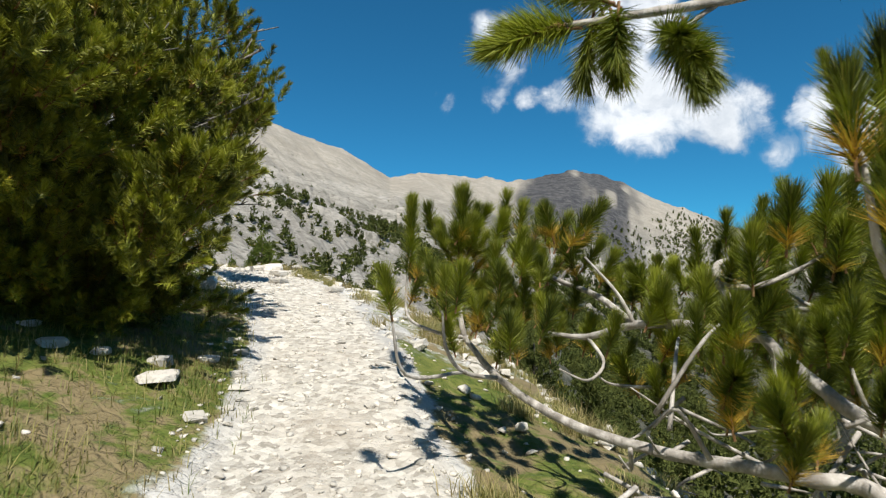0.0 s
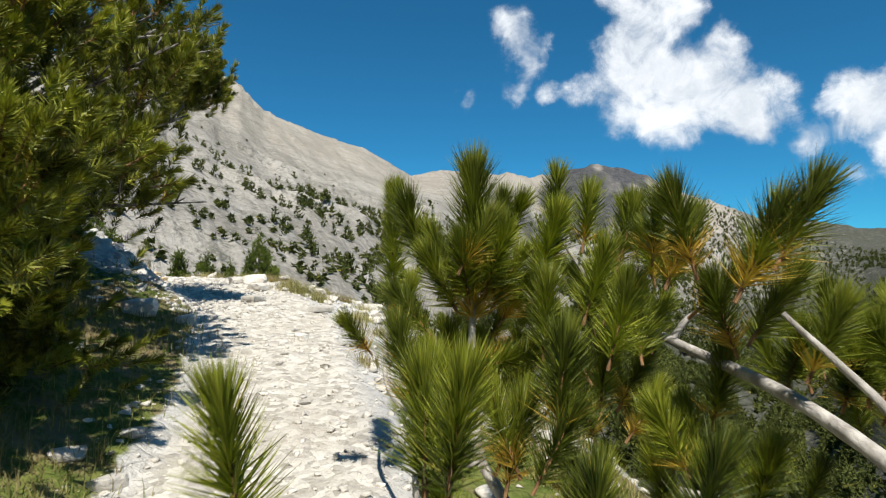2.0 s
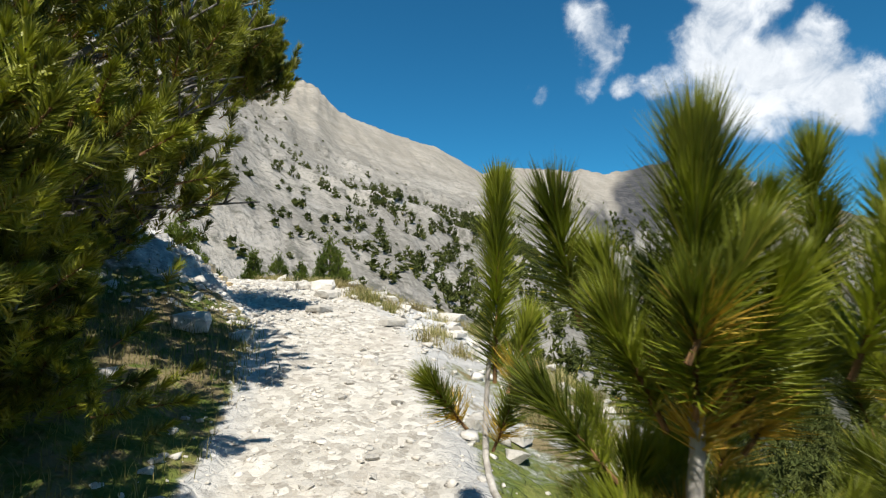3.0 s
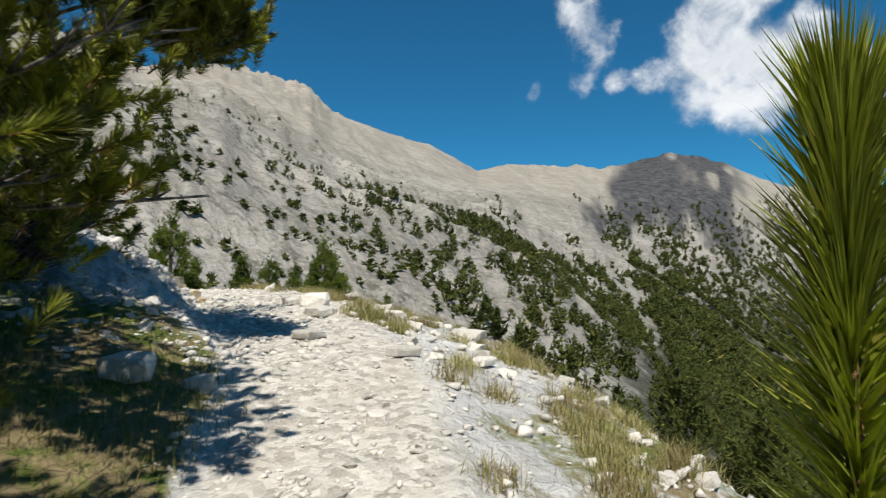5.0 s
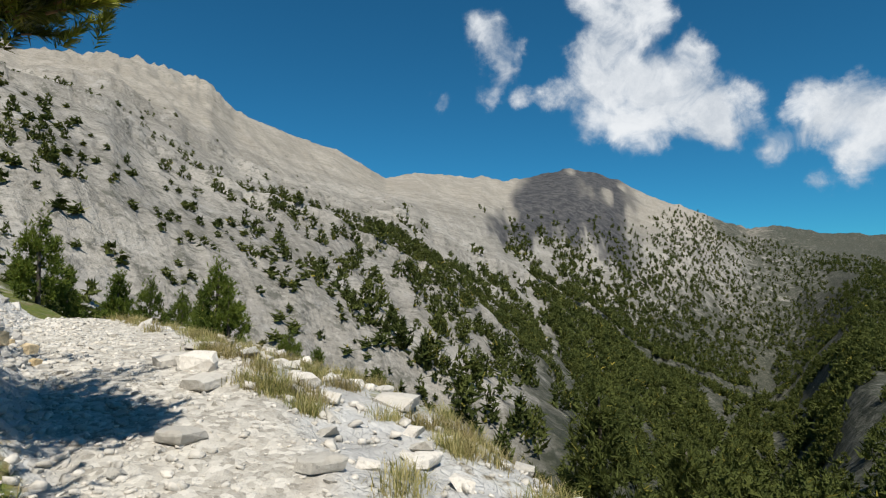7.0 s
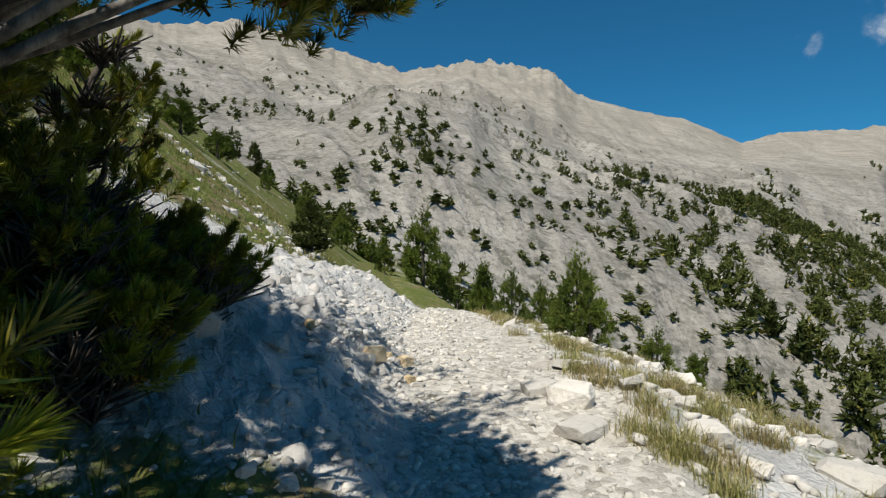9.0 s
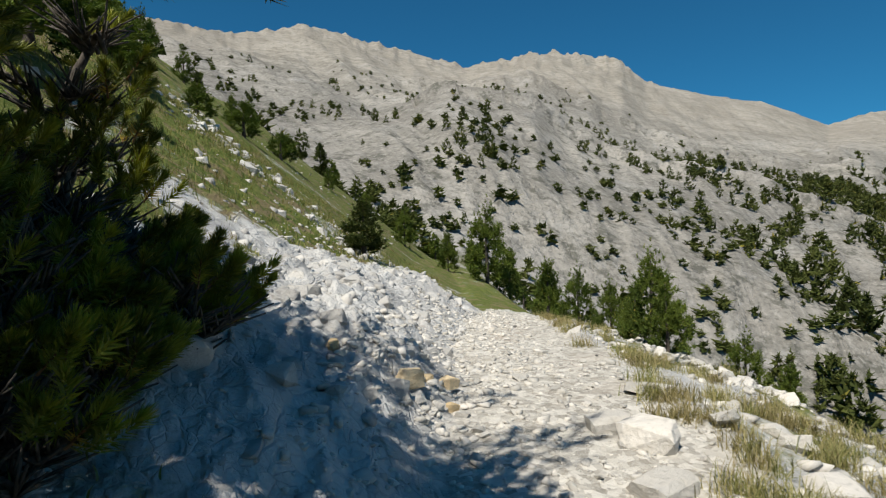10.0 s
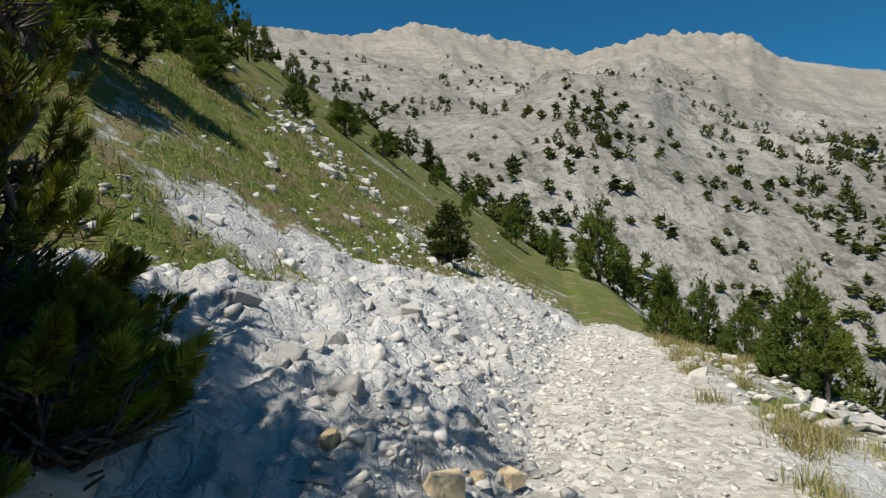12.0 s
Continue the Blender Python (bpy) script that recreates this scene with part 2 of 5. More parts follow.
def bark_material(name, dark, light, scale=14.0):
    m, n = material(name)
    pos = n("ShaderNodeTexCoord").outputs["Object"]
    st = n("ShaderNodeMapping", ("Vector", pos), Scale=(1.0, 1.0, 0.35)).outputs[0]
    a = n.noise(st, scale, 7.0, 0.65)
    col = n.mix(n.ramp(a, 0.35, 0.68), dark, light)
    col = n.mix(n.math("MULTIPLY", n.ramp(n.noise(pos, 3.0, 4.0), 0.5, 0.7), 0.5), col, dark)
    return finish(m, n, col, 0.85, n.noise(st, scale * 2.2, 6.0, 0.7), 0.8, 0.012, 0.2)


def blade_material(name, green, straw, share):
    m, n = material(name)
    island = n("ShaderNodeNewGeometry").outputs["Random Per Island"]
    pos = n("ShaderNodeNewGeometry").outputs["Position"]
    col = n.mix(n.ramp(n.math("ADD", n.math("MULTIPLY", island, 0.6), n.math("MULTIPLY", n.noise(pos, 1.4, 3.0), 0.8)), 0.7 - share * 0.5, 1.1 - share * 0.5), green, straw)
    col = n.mix(n.math("MULTIPLY", n.ramp(n.noise(pos, 1.7, 4.0, 0.6), 0.47, 0.6), 0.6), col, (0.23, 0.165, 0.085))
    return finish(m, n, col, 0.6, None, spec=0.3, translucent=n.mix(1.0, col, (1.2, 1.3, 0.9), "MULTIPLY"), through_share=0.35)


GROUND = terrain_material()
STONE = stone_material("pale_limestone", (0.43, 0.408, 0.365), (0.70, 0.655, 0.585), 0.12)
OUTCROP = stone_material("grey_limestone", (0.365, 0.35, 0.325), (0.61, 0.585, 0.54), 0.1)
OCHRE = stone_material("ochre_limestone", (0.58, 0.44, 0.25), (0.70, 0.56, 0.36), 0.5)
NEEDLES = needle_material("pine_needles", (0.022, 0.040, 0.004), (0.260, 0.285, 0.022), 0.08, 0.16)
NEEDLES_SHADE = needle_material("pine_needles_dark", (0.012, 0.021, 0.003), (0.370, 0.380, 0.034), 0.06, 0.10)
YOUNG_NEEDLES = needle_material("young_pine_needles", (0.036, 0.062, 0.010), (0.125, 0.160, 0.024), 0.04, 0.18, 0.7, 0.2, 1.2)
FAR_NEEDLES = needle_material("distant_pine_needles", (0.030, 0.044, 0.013), (0.088, 0.100, 0.026), 0.03, 0.12, 0.85, 0.1, 0.08)
BARK_PALE = bark_material("pale_grey_bark", (0.22, 0.20, 0.175), (0.52, 0.49, 0.45))
BARK_DARK = bark_material("dark_bark", (0.045, 0.038, 0.032), (0.14, 0.12, 0.10))
BARK_GREY = bark_material("grey_bark", (0.07, 0.062, 0.054), (0.30, 0.28, 0.25))
TWIG = bark_material("brown_twig", (0.12, 0.065, 0.03), (0.30, 0.17, 0.08), 40.0)
GRASS = blade_material("grass_blades", (0.085, 0.130, 0.018), (0.28, 0.25, 0.09), 0.45)
GRASS_DRY = blade_material("dry_grass_blades", (0.15, 0.165, 0.04), (0.40, 0.345, 0.16), 0.6)

# ---- the lie of the land ----
RNG = np.random.default_rng(7)
LATTICE = np.random.default_rng(3).random((256, 256))


def value_noise(x, y):
    xi, yi = np.floor(x).astype(int), np.floor(y).astype(int)
    fx, fy = x - xi, y - yi
    fx, fy = fx * fx * (3 - 2 * fx), fy * fy * (3 - 2 * fy)
    a, b = LATTICE[xi % 256, yi % 256], LATTICE[(xi + 1) % 256, yi % 256]
    c, d = LATTICE[xi % 256, (yi + 1) % 256], LATTICE[(xi + 1) % 256, (yi + 1) % 256]
    return (a * (1 - fx) + b * fx) * (1 - fy) + (c * (1 - fx) + d * fx) * fy - 0.5


def fbm(x, y, octaves=4, gain=0.5):
    total, amp, k = 0.0, 1.0, 1.0
    for i in range(octaves):
        total = total + amp * value_noise(x * k + 17.3 * i, y * k + 9.1 * i)
        amp, k = amp * gain, k * 2.03
    return total


def ridged(x, y, octaves=4, gain=0.5):
    total, amp, k = 0.0, 1.0, 1.0
    for i in range(octaves):
        total = total + amp * (0.5 - 2 * np.abs(value_noise(x * k + 31.7 * i, y * k + 5.3 * i)))
        amp, k = amp * gain, k * 2.1
    return total


def step(v, lo, hi):
    u = np.clip((v - lo) / (hi - lo), 0, 1)
    return u * u * (3 - 2 * u)


# the trail's middle line: x, y, z
TRAIL = np.array([(1.5, -30, -5.6), (0.8, -8, -2.65), (0.25, -3, -1.95), (-0.1, 0, -1.5), (-0.5, 2.5, -1.12), (-0.95, 5.0, -0.74), (-1.35, 6.5, -0.48), (-1.85, 8, -0.22),
                  (-2.6, 9.6, 0.08), (-3.7, 11.3, 0.36), (-5.0, 13.0, 0.48), (-6.7, 15.4, 0.55), (-9.4, 18.9, 0.52), (-14, 24.5, 0.3), (-25, 38, 0.9), (-45, 63, 1.6), (-85, 110, -2), (-125, 157, -7), (-130, 163, -7)])


def smooth_line(knots, per=24):
    out = []
    for i in range(1, len(knots) - 2):
        p0, p1, p2, p3 = knots[i - 1:i + 3]
        for u in np.linspace(0, 1, per, endpoint=False):
            out.append(0.5 * (2 * p1 + (p2 - p0) * u + (2 * p0 - 5 * p1 + 4 * p2 - p3) * u ** 2 + (3 * p1 - p0 - 3 * p2 + p3) * u ** 3))
    out.append(knots[-2])
    return np.array(out)


LINE = smooth_line(TRAIL)
TANGENT = np.gradient(LINE[:, :2], axis=0)
TANGENT /= np.linalg.norm(TANGENT, axis=1)[:, None]


def beside_trail(x, y):
    """The trail's height abreast of each place, the way across (right is positive) and how far along in y."""
    zt, across, along = np.empty_like(x), np.empty_like(x), np.empty_like(x)
    for k in range(0, len(x), 20000):
        dx = x[k:k + 20000, None] - LINE[None, :, 0]
        dy = y[k:k + 20000, None] - LINE[None, :, 1]
        d2 = dx * dx + dy * dy
        i = np.argmin(d2, axis=1)
        r = np.arange(len(i))
        tx, ty = TANGENT[i, 0], TANGENT[i, 1]
        ddx, ddy = dx[r, i], dy[r, i]
        t = ddx * tx + ddy * ty
        side = ddx * ty - ddy * tx
        gap = np.sqrt(np.maximum(d2[r, i] - np.clip(t, -0.4, 0.4) ** 2, 0))
        across[k:k + 20000] = np.sign(side) * gap
        slope = (LINE[np.minimum(i + 1, len(LINE) - 1), 2] - LINE[np.maximum(i - 1, 0), 2]) / np.maximum(np.linalg.norm(
            LINE[np.minimum(i + 1, len(LINE) - 1), :2] - LINE[np.maximum(i - 1, 0), :2], axis=1), 1e-6)
        zt[k:k + 20000] = LINE[i, 2] + slope * np.clip(t, -0.4, 0.4)
        along[k:k + 20000] = LINE[i, 1]
    return zt, across, along


# skyline of the far mountains: azimuth (left positive), elevation, in degrees
SKYLINE = np.array([(180, 9), (120, 17), (95, 20), (75, 21), (66.9, 21.2), (62.9, 21.5), (58.1, 20.9), (51.1, 22.1), (46.2, 21.3), (41.3, 20.1), (35.6, 18.6), (34, 19.1), (31.5, 18.9),
                    (29.6, 19.6), (25.5, 19.0), (21.5, 18.0), (19.3, 16.2), (14.4, 14.5), (10.2, 13.3), (5.4, 10.6), (2.6, 11.2), (-2.3, 10.8), (-3.9, 10.9), (-6.1, 10.3), (-8, 10.6),
                    (-11.7, 11.4), (-14.5, 10.8), (-16.5, 10.0), (-18.9, 8.5), (-23.6, 6.7), (-27.1, 5.0), (-29.2, 5.3), (-32, 4.6), (-36.3, 4.1), (-60, 4.2), (-110, 3.5), (-180, 9)])[::-1]
REACH = np.array([(180, 1500), (95, 430), (60, 560), (30, 850), (15, 1000), (5, 1200), (-3, 1500), (-12, 1900), (-20, 2100), (-26, 2300), (-29, 3000), (-36, 3400), (-90, 3400), (-180, 1500)])[::-1]
FOOT = np.array([(180, -6), (130, 8), (95, 9), (70, 8), (50, 3), (35, -1), (25, -5), (10, -16), (0, -22), (-15, -29), (-36, -28), (-60, -26), (-110, -22), (-150, -15), (-180, -6)])[::-1]
# crests of the two spurs that fall away to the right in front of them
SPUR_NEAR = np.array([(60, 15.5), (45, 14.6), (37, 15.6), (32.1, 15.2), (29.2, 14.2), (26.5, 11.6), (22.9, 9.2), (17.6, 7.2), (12, 6.0), (5.1, 2.5), (-0.9, -0.2), (-6.2, -4.5), (-11.3, -8.6), (-16.2, -13.3), (-20.8, -16.6), (-40, -19)])[::-1]
SPUR_FAR = np.array([(60, 18), (30, 16), (20, 11.5), (14, 9.2), (9.9, 7.9), (4.5, 6.6), (1.3, 4.7), (-5.2, 1.9), (-9.4, -1.1), (-15.5, -4.4), (-20.2, -8.3), (-26.7, -12.4), (-33.3, -15.0)])[::-1]
HUB = (-1.5, 6.0, 1.0)


DEGREES = np.arange(-180, 180.01, 0.1)


def blurred(table, sigma):
    """A table over azimuth, evened out over so many degrees."""
    v = np.interp(DEGREES, table[:, 0], table[:, 1])
    k = np.exp(-0.5 * (np.arange(-30 * sigma, 30 * sigma + 1) / (10 * sigma)) ** 2)
    pad = np.pad(v[:-1], len(k) // 2, mode="wrap")
    return np.append(np.convolve(pad, k / k.sum(), mode="valid"), v[-1])


TOP_FINE, TOP_EVEN, REACH_EVEN, FOOT_EVEN = np.interp(DEGREES, SKYLINE[:, 0], SKYLINE[:, 1]), blurred(SKYLINE, 7), blurred(REACH, 3), blurred(FOOT, 6)


def far_height(x, y):
    dx, dy = x - HUB[0], y - HUB[1]
    r = np.hypot(dx, dy)
    az = np.degrees(np.arctan2(-dx, dy))
    top, even = np.interp(az, DEGREES, TOP_FINE), np.interp(az, DEGREES, TOP_EVEN)
    reach, foot = np.interp(az, DEGREES, REACH_EVEN), np.interp(az, DEGREES, FOOT_EVEN)
    u = np.log(np.maximum(r, 60) / 60) / np.log(reach / 60)
    uc = np.clip(u, 0, 1)
    lr = np.log(np.maximum(r, 20))
    base = lambda v: foot + (even - foot) * v ** 0.66
    el = base(uc)
    for at, crest, dip in ((0.72, SPUR_FAR, 0.8), (0.46, SPUR_NEAR, 1.0)):
        lift = np.interp(az, crest[:, 0], crest[:, 1]) - base(at)
        known = step(az, -36, -28) * (1 - step(az, 38, 50))
        lift = np.clip(lift, -9, 6) * known
        el = el + np.where(uc < at, lift * step(uc, at - 0.34, at), (lift + dip * known) * (1 - step(uc, at, at + 0.24)) - dip * known * (1 - step(uc, at + 0.04, at + 0.3)) * step(uc, at, at + 0.03))
    el = el + (top - even) * step(uc, 0.6, 0.97)
    calm = step(uc, 0.0, 0.2) * (1 - step(uc, 0.8, 1.0))
    # spurs and gullies that run down to the right
    el = el + 1.5 * calm * ridged(az / 11 - lr * 0.95 + 3.1, lr * 0.5 + az / 40 + 2.2, 4, 0.5)
    el = el + 0.36 * step(uc, 0.05, 0.3) * ridged(az / 3.4 - lr * 4.5, lr * 6.5, 4, 0.62) * (1 - 0.5 * step(uc, 0.9, 1.0))
    crag = step(az, 17, 22) * (1 - step(az, 60, 75)) + 0.45
    crag = crag + 0.9 * step(az, 19, 22) * (1 - step(az, 33, 37))
    el = el + crag * 0.3 * step(uc, 0.85, 1.0) * ridged(az / 1.5, lr * 9, 3, 0.6)
    z = HUB[2] + r * np.tan(np.radians(el))
    beyond = np.maximum(r - reach, 0)
    return z - beyond * 0.75 * step(beyond, 0, 250), az, r, uc


def land(x, y):
    """Heights of the ground, with the masks of trail, turf and distance."""
    x, y = np.asarray(x, float), np.asarray(y, float)
    zf, az, r, uc = far_height(x, y)
    z, path, grass = zf.copy(), np.zeros_like(x), np.zeros_like(x)
    far = step(r, 55, 110)
    near = r < 135
    xn, yn = x[near], y[near]
    zt, p, s = beside_trail(xn, yn)
    late = step(s, 8.2, 11.0)                                  # the bare outcrop begins
    half = 0.60 + 0.22 * late - 0.6 * step(s, 15.5, 20) + 0.10 * fbm(s * 0.8, s * 0 + 3, 2)
    q = p - half - 0.12 * fbm(xn * 1.7, yn * 1.7, 2)
    right = np.maximum(q, 0)
    soft = 1 - step(s, 5.0, 8.5)
    drop = 0.30 * np.minimum(right, 1.9) + 0.82 * np.maximum(right - 1.9, 0)
    ql = np.maximum(-p - half, 0)
    bank = 0.24 * np.minimum(ql, 2.6) + 0.70 * np.maximum(ql - 2.6, 0)
    crop = 0.50 * ql + 0.30 * np.maximum(ql - 2.5, 0) - 0.02 * np.maximum(ql - 9.0, 0)
    rise = bank * (1 - late) + crop * late
    zn = zt - drop + rise
    on = 1 - step(np.abs(p) - half, -0.12, 0.22)
    on = on * (1 - step(s, 17, 22))
    # relief: rubble on the trail, broken ledges on the outcrop, hummocks in the turf
    brow = np.maximum(3.1 - 0.15 * np.maximum(s - 10, 0), 1.3) - 3.5 * step(s, 18, 23) + 1.2 * fbm(xn * 0.5, yn * 0.5 + 4, 3)
    rocky = late * step(ql, 0.05, 0.5) * (1 - step(ql - brow, -0.3, 0.6))
    zn = zn + on * (0.022 * fbm(xn * 5, yn * 5, 4, 0.6) + 0.045 * fbm(xn * 1.1, yn * 1.1, 2))
    zn = zn + rocky * (0.34 * ridged(xn * 0.55 + yn * 0.3, yn * 0.5, 4, 0.55) + 0.10 * np.floor(4 * fbm(xn * 1.5, yn * 1.5 + 7, 3)) / 4 + 0.05 * fbm(xn * 8, yn * 8, 3, 0.6))
    zn = zn + (1 - on) * (1 - rocky) * (0.10 * fbm(xn * 0.9, yn * 0.9, 4, 0.55) + 0.03 * fbm(xn * 5, yn * 5, 3, 0.6))
    zn = zn + step(np.abs(p), 5, 20) * 1.6 * fbm(xn * 0.09, yn * 0.09, 4)
    patch = fbm(xn * 0.8 + 5, yn * 0.8, 3)
    g_left = (1 - late) * step(ql, 0.0, 0.3) * (0.80 + 0.6 * patch) + late * step(ql - brow, -0.5, 0.6) * (0.86 + 0.7 * fbm(xn * 0.35 + 2, yn * 0.35, 3))
    patch = fbm(xn * 0.8 + 5, yn * 0.8, 3)
    g_right = step(right, 0.02, 0.3) * (0.48 + 0.55 * patch + 0.35 * soft) * (1 - 0.25 * step(right, 3, 10))
    gr = np.where(p < 0, g_left + late * 0.35 * step(ql, 0.6, 2) * patch, g_right)
    faded = step(s, 16.5, 20.5) * (1 - step(right, 2.0, 5.0))
    gr = gr * (1 - faded) + faded * np.maximum(gr, 0.78 + 0.5 * fbm(xn * 0.35 + 2, yn * 0.35, 3))
    w = step(r[near], 60, 125)
    z[near] = zn * (1 - w) + zf[near] * w
    path[near], grass[near] = on, np.clip(gr, 0, 1) * (1 - w)
    valley = step(uc, 0.0, 0.1) * (1 - step(uc, 0.45 + 0.3 * step(-az, 5, 25), 0.85 + 0.15 * step(-az, 5, 25))) * (0.25 + 0.75 * step(-az, -2, 16))
    valley = np.maximum(valley, 0.95 * step(-az + 7 * fbm(az / 5, uc * 6, 3), 19, 33) * step(uc, 0.1, 0.3))
    grass = np.maximum(grass, valley * far)
    return z, path, grass, far, az, uc


def ground_at(x, y):
    return float(land(np.array([x]), np.array([y]))[0][0])


def mesh_from(name, verts, faces):
    """Mesh from vertex and face arrays of one polygon size."""
    verts, faces = np.asarray(verts, np.float32), np.asarray(faces, np.int32)
    me = bpy.data.meshes.new(name)
    k = faces.shape[1]
    me.vertices.add(len(verts))
    me.vertices.foreach_set("co", verts.ravel())
    me.loops.add(faces.size)
    me.loops.foreach_set("vertex_index", faces.ravel())
    me.polygons.add(len(faces))
    me.polygons.foreach_set("loop_start", np.arange(len(faces), dtype=np.int32) * k)
    me.update(calc_edges=True)
    me.validate()
    return me


def attribute(me, name, values):
    a = me.attributes.new(name, "FLOAT", "POINT")
    a.data.foreach_set("value", np.asarray(values, np.float32))


def build_ground():
    """One sheet in rings about a place on the trail, fine near it and out to the horizon."""
    cx, cy = -2.0, 7.5
    radii = [0.002]
    while radii[-1] < 15:
        radii.append(radii[-1] + 0.065)
    while radii[-1] < 4800:
        radii.append(radii[-1] * 1.024)
    radii = np.array(radii)
    az = np.concatenate([np.arange(-44, 94, 0.2), np.arange(94, 316, 1.0)])
    a, rr = np.meshgrid(np.radians(az), radii)
    x, y = cx - rr * np.sin(a), cy + rr * np.cos(a)
    z, path, grass, far, azs, uc = land(x.ravel(), y.ravel())
    # where a cloud's shadow is painted on the far peak, with brighter gaps
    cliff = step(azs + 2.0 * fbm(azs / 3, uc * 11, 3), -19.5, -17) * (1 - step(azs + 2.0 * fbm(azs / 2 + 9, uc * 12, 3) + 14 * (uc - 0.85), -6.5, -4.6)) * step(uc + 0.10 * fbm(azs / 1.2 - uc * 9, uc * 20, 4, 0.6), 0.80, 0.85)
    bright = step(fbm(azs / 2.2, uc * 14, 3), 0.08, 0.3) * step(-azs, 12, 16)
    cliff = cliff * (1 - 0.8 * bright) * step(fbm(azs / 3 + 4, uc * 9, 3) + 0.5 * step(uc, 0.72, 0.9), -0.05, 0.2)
    m, nr = len(az), len(radii)
    idx = np.arange(m * nr).reshape(nr, m)
    nxt = np.roll(idx, -1, axis=1)
    faces = np.stack([idx[:-1], idx[1:], nxt[1:], nxt[:-1]], axis=-1).reshape(-1, 4)
    me = mesh_from("ground", np.stack([x.ravel(), y.ravel(), z], axis=1), faces)
    me.polygons.foreach_set("use_smooth", np.ones(len(me.polygons), bool))
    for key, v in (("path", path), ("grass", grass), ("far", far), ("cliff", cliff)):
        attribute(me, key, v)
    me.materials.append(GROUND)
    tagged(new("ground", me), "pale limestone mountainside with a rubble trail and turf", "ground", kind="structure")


build_ground()

# ---- plants: tufts, limbs, trees ----
def object_of(name, me, mat, parent=None, label=""):
    ob = new(name, me)
    for k in (mat if isinstance(mat, (list, tuple)) else [mat]):
        if len(me.materials) < (len(mat) if isinstance(mat, (list, tuple)) else 1):
            me.materials.append(k)
    if parent is not None:
        ob.parent = parent
    if label:
        tagged(ob, label)
    return ob


def needles_array(rng, count, shoot, length, width, splay=(0.45, 1.2), tip_share=0.3):
    """Thin triangles round a shoot that points up: vertices (n, 3, 3) and the height of each root along the shoot."""
    u = rng.random(count) ** 0.8
    u[: int(count * tip_share)] = 0.85 + 0.15 * rng.random(int(count * tip_share))
    phi = rng.random(count) * 2 * np.pi
    lean = splay[1] + (splay[0] - splay[1]) * u ** 1.4 + rng.normal(0, 0.10, count)
    lean[: int(count * tip_share)] *= rng.uniform(0.15, 1.0, int(count * tip_share))
    l = length * rng.uniform(0.75, 1.08, count)
    d = np.stack([np.sin(lean) * np.cos(phi), np.sin(lean) * np.sin(phi), np.cos(lean)], 1)
    side = np.stack([-np.sin(phi), np.cos(phi), np.zeros(count)], 1)
    turn = rng.random(count)[:, None] * 2 - 1
    side = side * np.sqrt(1 - turn ** 2) + np.cross(d, side) * turn
    root = np.stack([0.006 * np.cos(phi), 0.006 * np.sin(phi), u * shoot], 1)
    tip = root + d * l[:, None] + np.stack([0 * l, 0 * l, -0.06 * l], 1)
    w = side * width * 0.5
    return np.stack([root - w, root + w, tip], 1), u


def tuft_mesh(name, seed, count, shoot, length, width, old_share=0.0, mats=()):
    rng = np.random.default_rng(seed)
    tri, u = needles_array(rng, count, shoot, length, width, (0.42, 1.0))
    verts = tri.reshape(-1, 3)
    faces = np.arange(len(verts)).reshape(-1, 3)
    # the shoot itself
    k = 5
    a = np.arange(k) * 2 * np.pi / k
    low = np.stack([0.006 * np.cos(a), 0.006 * np.sin(a), 0 * a - 0.03], 1)
    high = np.stack([0.004 * np.cos(a), 0.004 * np.sin(a), 0 * a + shoot], 1)
    base = len(verts)
    verts = np.concatenate([verts, low, high])
    ring = [(base + i, base + (i + 1) % k, base + k + i) for i in range(k)] + [(base + k + i, base + (i + 1) % k, base + k + (i + 1) % k) for i in range(k)]
    faces = np.concatenate([faces, np.array(ring)])
    me = mesh_from(name, verts, faces)
    old = np.repeat((u < old_share) * rng.uniform(0.5, 1.0, count), 3)
    attribute(me, "old", np.concatenate([old, np.zeros(2 * k)]))
    for m in mats:
        me.materials.append(m)
    slot = np.zeros(len(me.polygons), np.int32)
    slot[-2 * k:] = 1
    me.polygons.foreach_set("material_index", slot)
    return me


